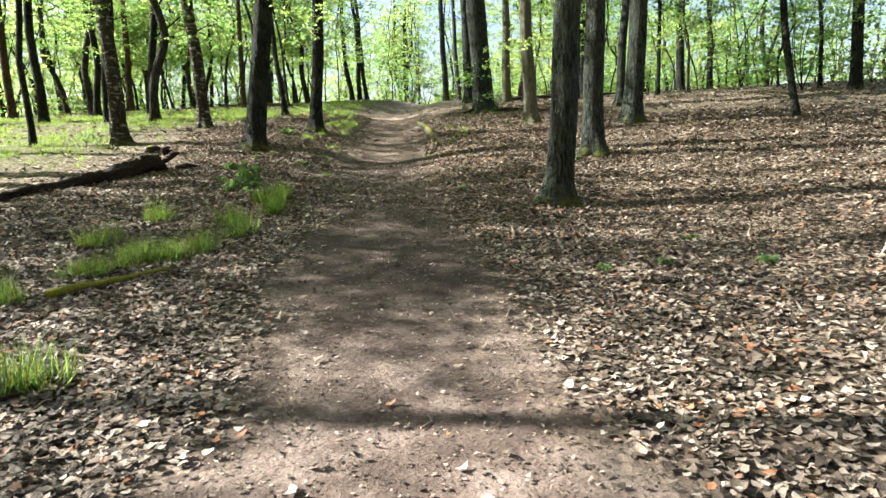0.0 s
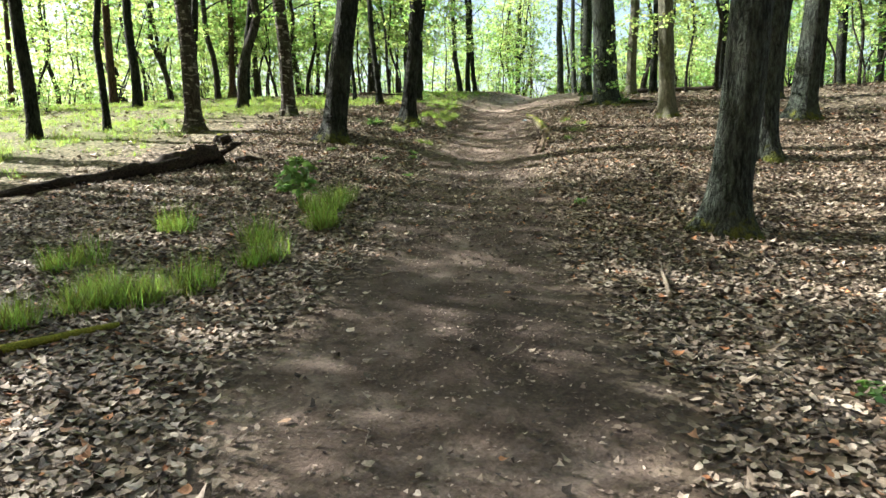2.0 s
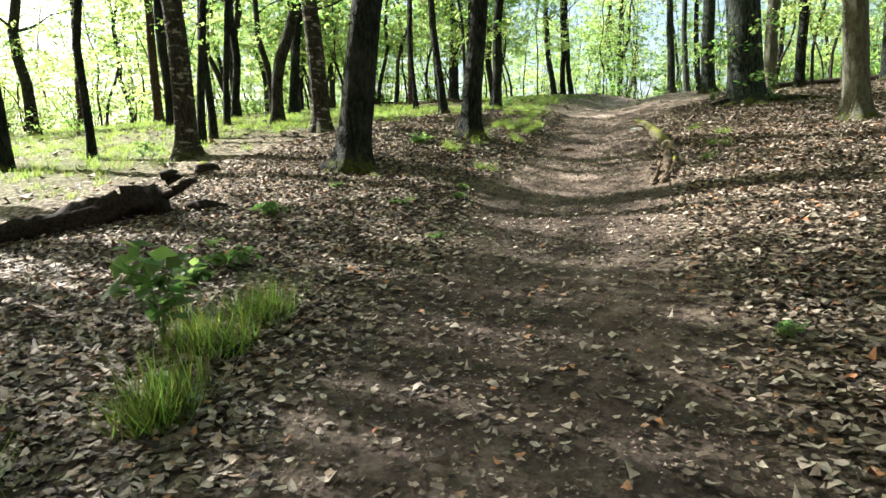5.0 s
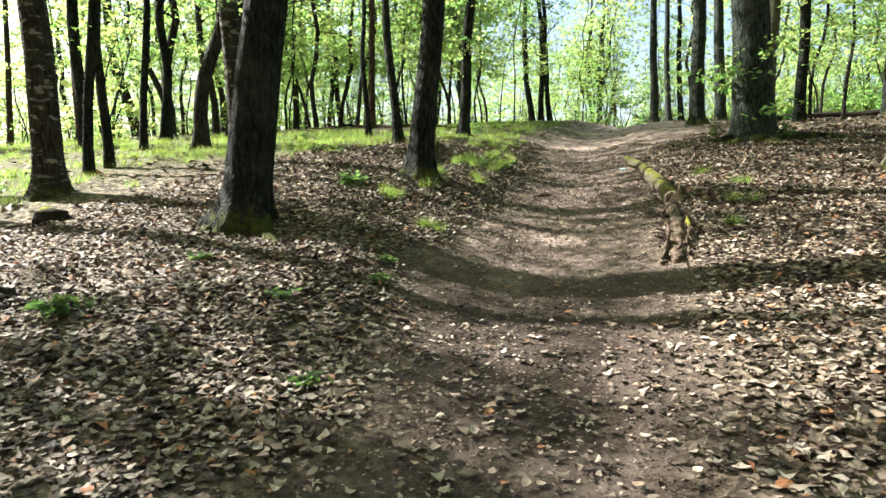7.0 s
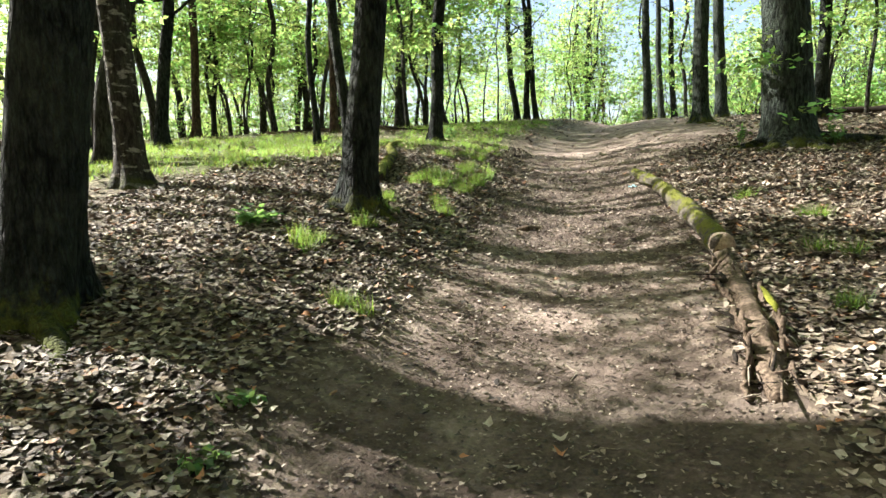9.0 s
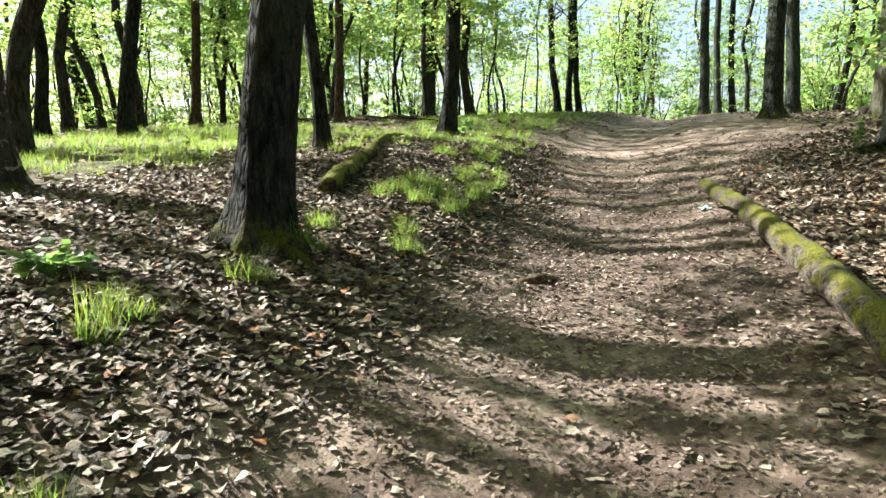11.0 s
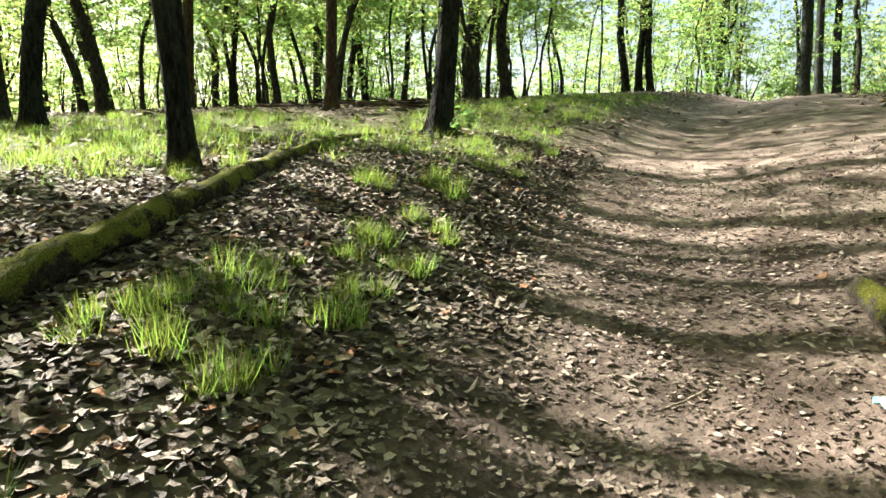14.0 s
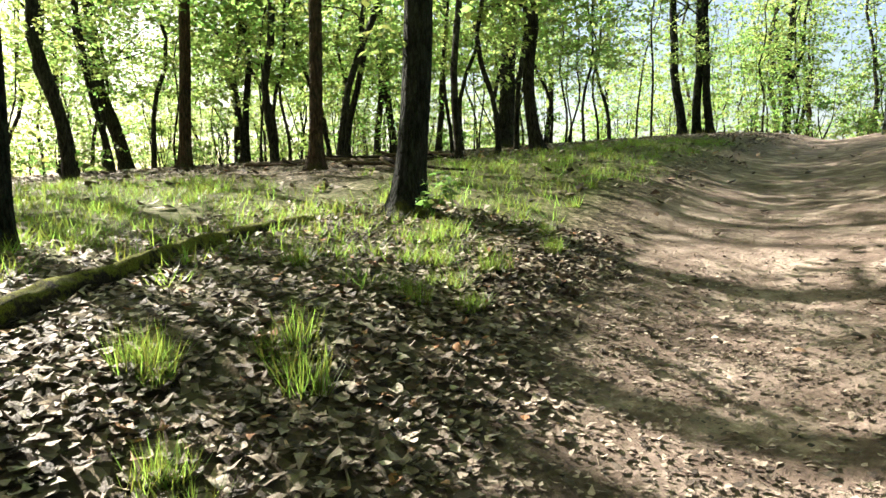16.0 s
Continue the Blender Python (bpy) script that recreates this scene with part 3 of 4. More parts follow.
for k, (x, y, d, lx, ly) in enumerate(OAKS_RIGHT):
    tree(x, y, d, lx, ly, "oak", "tall straight oak with grey-brown ridged bark" if k != 4 else "very thick old oak with broad mossy root flare", "tree", near=k < 6, height=19, first=8, wobble=0.04, sprays=(1.0,) if k == 4 else (), bark=M_OAK_GREY_LIT, crown=OVER_CROWN[k % 2] if k < 6 else None, crown_scale=1.25 if k < 6 else 1.0, crown_at=8.0 if k < 6 else None, crown_shift=(-1.0, 0.0))
for x, y, d, lx, ly in OAKS_RIGHT_FAR:
    tree(x, y, d, lx, ly, "oak", "straight oak standing among fresh green leaves", "tree", near=False, height=17, first=6, wobble=0.05, sprays=(2.5, 4.0))
for x, y, d, lx, ly in BEECHES:
    tree(x, y, d, lx, ly, "beech", "pale greenish beech trunk with yellow moss at its foot", "tree", height=18, first=8, wobble=0.03, sprays=(2.2,), crown=OVER_CROWN[1], crown_scale=1.2, crown_at=8.5)
for k, (x, y, d, lx, ly) in enumerate(PINES):
    # first pine has a fuller added crown, for shade on the upper path
    tree(x, y, d, lx * 0.6, ly * 0.6, "pine", "straight reddish-brown pine trunk", "tree", near=x > -20, height=18, first=9, wobble=0.02, sprays=(3.5,), crown=THIN_CROWN[k % 3] if k else HIGH_CROWN[2], crown_scale=1.0 if k else 0.72)
for k, (x, y, d, lx, ly) in enumerate(TREES_CREST):
    tree(x, y, d, lx, ly, "oak", "forked dark tree at the top of the rise" if k == 3 else "dark stem of a clump at the top of the rise", "tree", near=False, height=15, first=4, limbs=9, wobble=0.10, fork=3.6 if k == 3 else 0, sprays=(3.0, 4.5, 6.0), crown=FAR_CROWN[k])
for k, (x, y, d, lx, ly) in enumerate(OAKS_LEFT + OAKS_LEFT_FAR):
    tree(x, y, d, lx, ly, "oak", "dark crooked oak trunk with sparse low leaves", "tree", near=math.hypot(x + 2, y - 19) < 14, height=14, first=2.8, limbs=11, wobble=0.24, sprays=() if k in (0, 1, 4) else (2.6, 3.5, 4.4) if k < 10 else (2.6, 3.3, 4.0, 4.7, 5.4), crown=THIN_CROWN[k % 3] if k < 10 else FAR_CROWN[k % 6], crown_at=10.5 if k == 8 else None if k < 10 else 4.4, spray_size=1.0 if k < 10 else 1.6, bark=M_OAK_HAZY if k > 1 else None)


def surface_root(x, y, az, L, r, k):
    """A root running out from a trunk and sinking into the ground."""
    s = np.linspace(0, 1, 12)
    rx = x + np.cos(az + 0.35 * np.sin(s * 3)) * L * s
    ry = y + np.sin(az + 0.35 * np.sin(s * 3)) * L * s
    rz = ground(rx, ry) + 0.20 * np.exp(-s * 4.5) - 0.06 * s
    o = np.array([x, y, gz(x, y)])
    return stem_mesh("root", [tube(np.stack([rx, ry, rz], -1) - o, r * (1 - 0.75 * s), 9, 0.08, k)], M_OAK), o


for tx, ty, d, spread in ((OAKS_BESIDE_PATH[2][0], OAKS_BESIDE_PATH[2][1], 0.38, (-0.5, -1.4, 0.4, 2.6)), (OAKS_RIGHT[4][0], OAKS_RIGHT[4][1], 0.86, (-0.4, -1.5, -2.4, 3.3)), (OAKS_BESIDE_PATH[0][0], OAKS_BESIDE_PATH[0][1], 0.5, (-0.9, -2.3)), (OAKS_BESIDE_PATH[1][0], OAKS_BESIDE_PATH[1][1], 0.34, (-0.6, -1.9))):
    host = min((o for o in scene.objects if o.parent is None and o.name.startswith("oak_tree")), key=lambda o: (o.matrix_basis.translation.x - tx) ** 2 + (o.matrix_basis.translation.y - ty) ** 2)
    for k, az in enumerate(spread):
        rm, o = surface_root(tx, ty, az, d * (2.6 if k == 0 else 1.7), d * 0.24, k)
        part("root", rm, host, "thick mossy root spreading over the ground", Matrix.Translation(Vector(o) - host.matrix_basis.translation))

# tall oaks added west of the path start, out of view, to shade it
SHADE_OAKS = [(-13.5, -7.2), (-18, -4.3), (-14.5, -4.3), (-22, -4.6), (-15, 3.8), (-19, 4.6), (-13, 4.0), (-17, 6.4), (-21.5, 6.4), (-14, 6.8), (-20, 8.2), (-25, 6.4), (-12, -0.98), (-24, 4.2)]
for k, (x, y) in enumerate(SHADE_OAKS):
    tree(x, y, 0.35 + 0.03 * (k % 4), 0.02, 0.01, "oak", "tall oak added out of view to shade the path", "tree", near=False, height=17, crown_at=10.0 if k == 12 else (5.5, 7.5, 4.5)[k % 3], crown_scale=0.8 if k == 6 else 0.64 if k == 12 else 0.98, crown=THIN_CROWN[k % 3] if k in (5, 7, 8, 9, 10, 11) else HIGH_CROWN[k % 4])
# more added shade oaks, with smaller crowns: place, height and size of the crown
SHADE_OAKS_UPPER = [(-13.2, 8.7, 4.5, 0.8, THIN_CROWN[2]), (-17.5, 7.9, 8.6, 0.62, OVER_CROWN[1]), (-15.6, 18.4, 12.5, 0.5, THIN_CROWN[1]), (-12.7, -3.0, 5.2, 0.64, OVER_CROWN[0]), (-14.0, 2.0, 6.5, 0.5, OVER_CROWN[0]), (-13.0, 11.0, 5.3, 0.55, LOW_CROWN), (-13.4, 3.2, 5.7, 0.6, OVER_CROWN[1]), (-12.5, 17.3, 3.7, 0.45, LOW_CROWN), (-11.6, 11.9, 3.7, 0.7, LOW_CROWN), (-10.5, 14.35, 4.3, 0.55, LOW_CROWN), (-15.5, 8.6, 9.2, 0.5, OVER_CROWN[0]), (-10.2, 13.6, 4.6, 0.5, LOW_CROWN)]
for x, y, at, size, cm in SHADE_OAKS_UPPER:
    tree(x, y, 0.36 if x < -12.6 else 0.2, 0.02, 0.01, "oak", "tall oak added at the meadow's edge for its crown shade", "tree", near=False, height=17, crown_at=at, crown_scale=size, crown=cm)

# the wood further off: five trees built once, then repeated
rf = random.Random(12)
PROTO = []
for k in range(6):
    p0 = tree(-60 - 6 * k, 120, 0.15 + 0.04 * k, 0.02, 0.0, "pine" if k == 4 else "oak", "slender woodland tree with bright spring leaves", "tree", near=False, height=13 + k * 0.7, first=3.0, limbs=6, wobble=0.26, crown=FAR_CROWN[k], crown_at=4.2 + 0.4 * k, sprays=(3.0,), bark=None if k == 4 else M_OAK_HAZY)
    PROTO.append(p0)
known = [(r[0], r[1]) for g in (OAKS_BESIDE_PATH, BIRCHES, OAKS_RIGHT, OAKS_RIGHT_FAR, BEECHES, PINES, TREES_CREST, OAKS_LEFT, OAKS_LEFT_FAR) for r in g]
far_no = 0
while far_no < 115:
    x, y = rf.uniform(-75, 70), rf.uniform(-45, 105)
    u = x - float(path_x(y))
    if y < 24 and -16 < u < 14 or y < 60 and -3.5 < u < 4 or abs(u) < 1.5 and y < 68:
        continue
    if y < 46 and -24 < u < 11 and y > -12:
        continue
    if x < -26 and y < 26 and rf.random() < 0.5 or x < -14 and 8 < y < 28 and rf.random() < 0.85:
        continue
    if min((x - a) ** 2 + (y - b) ** 2 for a, b in known) < 4.5:
        continue
    known.append((x, y))
    far_no += 1
    s = rf.uniform(0.8, 1.25)
    copy_thing(PROTO[rf.randrange(6)], Matrix.Translation((x, y, gz(x, y) - 0.05)) @ pose(0, 0, 0, rf.uniform(-3, 3), rf.uniform(-3, 3), rf.uniform(0, 360)) @ Matrix.Scale(s, 4))


# thin crooked stems of the young wood
THIN = [tree(-62 - 6 * k, 126, 0.09 + 0.025 * k, 0.02, 0.0, "oak", "thin crooked young oak stem with sparse leaves", "tree", near=False, height=9 + k, first=2.6, limbs=6, wobble=0.30, crown=THIN_CROWN[k % 3], crown_at=4.0, sprays=(2.6, 3.6), bark=M_OAK_HAZY) for k in range(4)]
n = 0
while n < 84:
    x, y = (rf.uniform(-33, -7), rf.uniform(27, 52)) if n < 60 else (rf.uniform(3, 24), rf.uniform(27, 50))
    if min((x - a) ** 2 + (y - b) ** 2 for a, b in known) < 1.2 or -5 < x - float(path_x(y)) < 4:
        continue
    known.append((x, y))
    n += 1
    copy_thing(THIN[rf.randrange(4)], Matrix.Translation((x, y, gz(x, y) - 0.05)) @ pose(0, 0, 0, rf.uniform(-5, 5), rf.uniform(-5, 5), rf.uniform(0, 360)) @ Matrix.Scale(rf.uniform(0.8, 1.3), 4))


def shrub(x, y, scale, k):
    t = thing("shrub", x, y, "leafy young beech shrub with bright green leaves", "shrub", "undergrowth", 0.02, k * 61)
    rs = np.random.RandomState(900 + k)
    for j in range(4):
        s = np.linspace(0, 1, 8)[:, None]
        q = s * np.array([rs.normal(0, 0.5), rs.normal(0, 0.5), 2.6 + rs.rand()]) + np.sin(s * 5) * rs.normal(0, 0.12, 3)
        part("stem", stem_mesh("stem", [tube(q, 0.022 * (1 - 0.8 * s[:, 0]), 4, 0, k + j)], M_OAK), t)
    stuff("foliage", BUSH[k % 5], t)
    t.scale = (scale,) * 3
    return t


SHRUB = [shrub(-70 - 4 * k, 118, 1.0, k) for k in range(5)]
n = 0
while n < 140:
    x, y = (rf.uniform(-45, 45), rf.uniform(12, 82)) if n > 40 else (rf.uniform(-46, -21), rf.uniform(24, 50))
    u = x - float(path_x(y))
    if -5 < u < 5 and y < 62 or y < 30 and -15 < u < 9 or y < 24 and u > 0 and u < 14 or y < 40 and -11 < u < 0:
        continue
    n += 1
    copy_thing(SHRUB[rf.randrange(5)], Matrix.Translation((x, y, gz(x, y) - 0.02)) @ pose(0, 0, 0, 0, 0, rf.uniform(0, 360)) @ Matrix.Scale(rf.uniform(0.6, 1.3) * (1.0 if n % 3 else 1.6), 4))

# bushes and trees over the crest of the rise
for k in range(60):
    x, y = (rf.uniform(-30, 22), rf.uniform(64, 92)) if k < 40 else (rf.uniform(4, 34), rf.uniform(46, 76))
    copy_thing(SHRUB[(1, 3, 0)[k % 3]], Matrix.Translation((x, y, gz(x, y) - 0.02)) @ pose(0, 0, 0, 0, 0, rf.uniform(0, 360)) @ Matrix.Scale(rf.uniform(1.4, 2.3), 4))
for k in range(16):
    x, y = rf.uniform(-34, 26), rf.uniform(74, 104)
    copy_thing(PROTO[k % 6], Matrix.Translation((x, y, gz(x, y) - 0.05)) @ pose(0, 0, 0, 0, 0, rf.uniform(0, 360)) @ Matrix.Scale(rf.uniform(0.9, 1.3), 4))

for k in range(9):
    x, y = rf.uniform(-19, -6), rf.uniform(67, 84)
    copy_thing(PROTO[k % 6], Matrix.Translation((x, y, gz(x, y) - 0.05)) @ pose(0, 0, 0, 0, 0, rf.uniform(0, 360)) @ Matrix.Scale(rf.uniform(0.8, 1.1), 4))

# woods at the horizon
rsd = np.random.RandomState(3)
ang = rsd.rand(2600) * 2 * np.pi
rad_d = 88 + 55 * rsd.rand(2600)
cx, cy = rad_d * np.cos(ang), 15 + rad_d * np.sin(ang)
cz = ground(cx, cy) + 14 * rsd.rand(2600) ** 1.2 * (0.6 + 0.4 * np.sin(ang * 9) * np.sin(ang * 23 + 1))
tagged(new("distant_woods", leaf_cloud(np.stack([cx, cy, cz], -1), 14, 1.1, 0.8, 0.75, M_LEAF, 5, "distant_woods")), "far green woodland seen between the trunks", "woods", kind="stuff")


# ---- leaf litter ----
def lobed_leaf(points):
    """Outline of an oak leaf, 1 long, in its own plane."""
    th = np.linspace(0, 2 * np.pi, points, endpoint=False)
    r = 1 + (0.20 * np.cos(points // 2 * th + 0.4) if points > 4 else 0)
    return np.stack([0.5 * np.cos(th) * r, 0.32 * np.sin(th) * r], -1)


def litter(name, x, y, size, curl, points, mat, label, seed, lift=0.012):
    rs = np.random.RandomState(seed)
    n = len(x)
    o = np.vstack([[0, 0], lobed_leaf(points)])
    L = size * (0.6 + 0.8 * rs.rand(n))[:, None]
    edge = 1 + rs.normal(0, 0.20 if points > 4 else 0.28, (n, points + 1))
    px, py = o[None, :, 0] * L * edge, o[None, :, 1] * L * edge * (0.8 + 0.6 * rs.rand(n))[:, None]
    cu, fo = curl * (0.2 + 1.4 * rs.rand(n))[:, None], curl * rs.normal(0.4, 0.7, n)[:, None]
    pz = cu * px ** 2 / L * 2.2 + fo * np.abs(py) * 1.3 + rs.normal(0, 0.035, (n, points + 1)) * L
    pz = pz * np.where(rs.rand(n) < 0.25, -1, 1)[:, None]
    a, tx, ty = rs.rand(n)[:, None] * 6.28, rs.normal(0, 0.14, n)[:, None], rs.normal(0, 0.14, n)[:, None]
    qx, qy = px * np.cos(a) - py * np.sin(a), px * np.sin(a) + py * np.cos(a)
    pz = pz + tx * qx + ty * qy
    z0 = ground(x, y)[:, None] + lift - np.minimum(pz.min(1), 0)[:, None] * 0.75 + 0.01 * rs.rand(n)[:, None]
    v = np.stack([x[:, None] + qx, y[:, None] + qy, z0 + pz], -1).reshape(-1, 3)
    k = np.arange(points)
    f = np.stack([np.zeros(points, int), 1 + k, 1 + (k + 1) % points], -1)
    f = ((np.arange(n) * (points + 1))[:, None, None] + f[None]).reshape(-1, 3)
    return tagged(new(name, fast_mesh(name, v, f, mat)), label, "leaf litter", kind="stuff")


def scatter(n, x0, x1, y0, y1, keep, seed):
    rs = np.random.RandomState(seed)
    x, y = x0 + (x1 - x0) * rs.rand(n), y0 + (y1 - y0) * rs.rand(n)
    m = rs.rand(n) < keep(x, y)
    return x[m], y[m]


x, y = scatter(270000, -7.5, 6.0, -4.5, 23, lambda x, y: (1 - (0.985 - 0.14 * step(3, 5, y) * (1 - step(8.5, 10.5, y))) * step(0.0, 0.75, path_mask(x, y))) * (1 - 0.35 * green_mask(x, y)) * np.clip(1.25 - np.abs(x + 1) / 9, 0.3, 1), 1)
near = (x - path_x(y) < 2.2) & (x - path_x(y) > -2.4 - 0.8 * step(9, 12, y)) & (y < 21)
litter("leaf_litter", x[near], y[near], 0.054, 0.34, 7, M_LITTER, "dry curled brown oak leaves beside the earth path", 2)
litter("leaf_litter", x[~near], y[~near], 0.062, 0.34, 4, M_LITTER, "dry curled brown oak leaves covering the forest floor", 12)
x, y = scatter(30000, 5.0, 12.5, -3.0, 16.0, lambda x, y: 0.9 * step(5.0, 6.5, x), 13)
litter("leaf_litter", x, y, 0.075, 0.34, 4, M_LITTER, "dry brown oak leaves under the tall oaks", 14)
x, y = scatter(56000, -26, 26, 0, 52, lambda x, y: (1 - 0.95 * path_mask(x, y)) * (1 - 0.7 * green_mask(x, y)) * (1 - 1.0 * ((x > -7) & (x < 6) & (y < 23))) * np.exp(-np.hypot(x, y - 14) / 40), 3)
litter("leaf_litter", x, y, 0.13, 0.25, 4, M_LITTER, "dry brown leaves under the trees further off", 4)
x, y = scatter(300000, -5.5, 3.5, -4.5, 29, lambda x, y: 0.85 * step(0.05, 0.6, path_mask(x, y)) * (0.34 + 0.3 * step(2.5, 4.5, y)) * (1 - step(12.5, 28, y)), 5)
litter("leaf_crumbs", x, y, 0.027, 0.35, 4, M_CRUMB, "small crumbled leaf pieces trodden into the path", 6, 0.004)
x, y = scatter(75000, -5.0, 0.6, 11.0, 24.0, lambda x, y: 0.42 * step(0.02, 0.4, path_mask(x, y)) * step(11, 14, y) * (1 - step(19.5, 24, y)), 15)
litter("leaf_crumbs", x, y, 0.036, 0.26, 5, M_CRUMB_PALE, "broken brown leaves trodden into the upper path", 16, 0.004)


# ---- grass ----
def blades(name, x, y, height, mat, seed, lean=0.45, width=0.006, base=None):
    rs = np.random.RandomState(seed)
    n = len(x)
    z = ground(x, y) if base is None else base
    h = height * (0.45 + 0.8 * rs.rand(n))
    a = rs.rand(n) * 6.28
    l = lean * h * (0.3 + rs.rand(n))
    dx, dy = np.cos(a), np.sin(a)
    w = width * (0.7 + 0.8 * rs.rand(n))
    P = lambda s, k, side: np.stack([x + dx * l * s + side * -dy * w * k, y + dy * l * s + side * dx * w * k, z - 0.01 + h * s ** 1.15], -1)
    v = np.stack([P(np.zeros(n), 1, -1), P(np.zeros(n), 1, 1), P(np.full(n, 0.35), 0.8, 1), P(np.full(n, 0.35), 0.8, -1), P(np.ones(n), 0.1, 0)], 1).reshape(-1, 3)
    b = (np.arange(n) * 5)[:, None]
    f = np.concatenate([b + [[0, 1, 2]], b + [[0, 2, 3]], b + [[3, 2, 4]]], 1).reshape(-1, 3)
    return fast_mesh(name, v, f, mat)


hx, hy = scatter(15000, -30, -2, 1, 44, lambda x, y: green_mask(x, y) ** 2.3 * np.clip(1.2 - np.hypot(x + 3, y - 15) / 30, 0.12, 1), 7)
rs = np.random.RandomState(17)
hs = 0.05 + 0.15 * rs.rand(len(hx)) ** 2
hn = (22 + 90 * rs.rand(len(hx)) * hs / 0.2).astype(int)
x, y = np.repeat(hx, hn) + rs.normal(0, 1, hn.sum()) * np.repeat(hs, hn), np.repeat(hy, hn) + rs.normal(0, 1, hn.sum()) * np.repeat(hs, hn)
tagged(new("grass", blades("grass", x, y, 0.15, M_GRASS, 8, 1.1, 0.0042)), "bright green woodland grass in loose clumps", "grass", kind="stuff")

TUFTS = []
for k in range(6):
    rs = np.random.RandomState(40 + k)
    n = 120
    a, r = rs.rand(n) * 6.28, 0.14 * rs.rand(n) ** 0.6
    TUFTS.append(blades("grass_clump", r * np.cos(a), r * np.sin(a), 0.19, M_GRASS, 41 + k, 1.0, 0.0030, np.zeros(n)))


def tuft(x, y, s, k):
    t = thing("grass_tuft", x, y, "small tuft of fresh green grass in leaf litter", "grass", "grass tufts", 0.0, k * 47)
    stuff("grass_clump", TUFTS[k % 6], t)
    t.scale = (s, s, s * (0.9 + 0.25 * (k % 3)))


TUFTS_EARLY = [(-4.07, 3.78), (-2.50, 2.83), (-2.78, 3.45), (-2.40, 4.33), (-2.70, 1.99), (-3.20, 1.64), (-4.18, 2.33), (-2.80, 1.60), (-2.10, -2.05), (-3.47, 0.84), (-3.13, 1.29), (-3.72, 0.04), (-2.72, 5.63), (-2.78, 5.11)]
TUFTS_MIDDLE = [(-3.95, 12.86), (-3.71, 13.51), (-2.99, 11.70), (0.55, 14.43), (0.48, 13.24), (0.28, 12.19), (0.16, 15.49), (-3.74, 14.17), (-3.90, 12.67), (-3.04, 11.76)]
TUFTS_BANK = [(-3.49, 16.10), (-4.00, 16.31), (-4.03, 14.79), (-3.52, 15.15), (-3.29, 14.85), (-4.53, 18.69), (-3.97, 16.80), (-3.88, 17.73), (-3.65, 17.70), (-4.12, 16.04), (-4.00, 16.42), (-3.70, 16.52), (-3.48, 16.23), (-3.70, 16.16), (-3.82, 16.79), (-3.96, 17.07), (-3.43, 16.89), (-3.78, 17.42), (-3.53, 17.10), (-4.46, 18.81)]
TUFTS_RISE = [(-3.91, 17.91), (-3.53, 17.64), (-3.83, 18.36), (-4.17, 19.28), (-4.02, 19.02), (-3.83, 20.37), (-4.19, 20.57), (-4.21, 20.23), (-4.18, 22.07), (-3.62, 18.35), (-5.66, 17.96), (-5.86, 18.56), (-6.55, 18.21), (-9.26, 19.30), (-4.11, 21.17), (-4.6, 20.9), (-4.9, 21.5), (-4.5, 22.6), (-5.1, 20.2)]
for k, (x, y) in enumerate(TUFTS_EARLY):
    for j in range(4):
        tuft(x + rf.uniform(-0.16, 0.16), y + rf.uniform(-0.16, 0.16), rf.uniform(0.95, 1.45), k * 4 + j)
for k, (x, y) in enumerate(TUFTS_MIDDLE + TUFTS_BANK + TUFTS_RISE):
    for j in range(2):
        tuft(x + rf.uniform(-0.12, 0.12), y + rf.uniform(-0.12, 0.12), rf.uniform(0.5, 0.85), k * 2 + j)


# ---- low herbs and seedlings ----
def herb(x, y, leaves, size, height, seed, label):
    t = thing("seedling", x, y, label, "plant", "seedlings", 0.0)
    rs = np.random.RandomState(seed)
    s = np.linspace(0, 1, 6)[:, None]
    tips = []
    for j in range(leaves):
        az = rs.rand() * 6.28
        e = np.array([math.cos(az) * size * 1.3, math.sin(az) * size * 1.3, height * (0.5 + 0.5 * rs.rand())])
        q = s * e * np.array([1, 1, 0]) + (s ** 0.5) * e * np.array([0, 0, 1])
        part("stem", stem_mesh("stem", [tube(q, 0.004 * (1 - 0.6 * s[:, 0]), 4, 0, seed + j)], M_FERN), t)
        tips.append(q[-1])
        tips.append(q[3])
    stuff("leaves", leaf_cloud(tips, 5, size * 0.45, 0.3, size, M_FERN, seed, "leaves"), t)


HERBS = [(-3.71, 6.03), (-4.58, 8.18), (-3.69, 6.49), (-4.57, 12.96), (-4.59, 13.04), (-2.89, 10.29), (-2.79, 9.78), (-2.59, 4.56), (2.9, 1.2), (2.2, 0.9), (3.6, 2.6), (0.55, 6.1), (-3.2, 9.0), (-2.3, 7.9), (3.9, 1.0), (-4.4, 9.5), (-4.3, 6.9)]
for k, (x, y) in enumerate(HERBS):
    herb(x, y, 7 if k < 5 else 4, 0.10 if k < 5 else 0.06, 0.18 if k < 5 else 0.08, 60 + k, "low green herb with soft leaves in leaf litter")
herb(-3.0, 4.95, 9, 0.14, 0.75, 99, "knee-high sapling with broad pale green leaves")
for k, (x, y) in enumerate([(-5.45, 22.3), (-5.6, 22.9), (0.5, 19.6), (1.9, 19.4), (-9.4, 11.3), (-9.8, 11.5)]):
    herb(x, y, 6, 0.08, 0.4, 130 + k, "leafy young shoot at the foot of a tree")


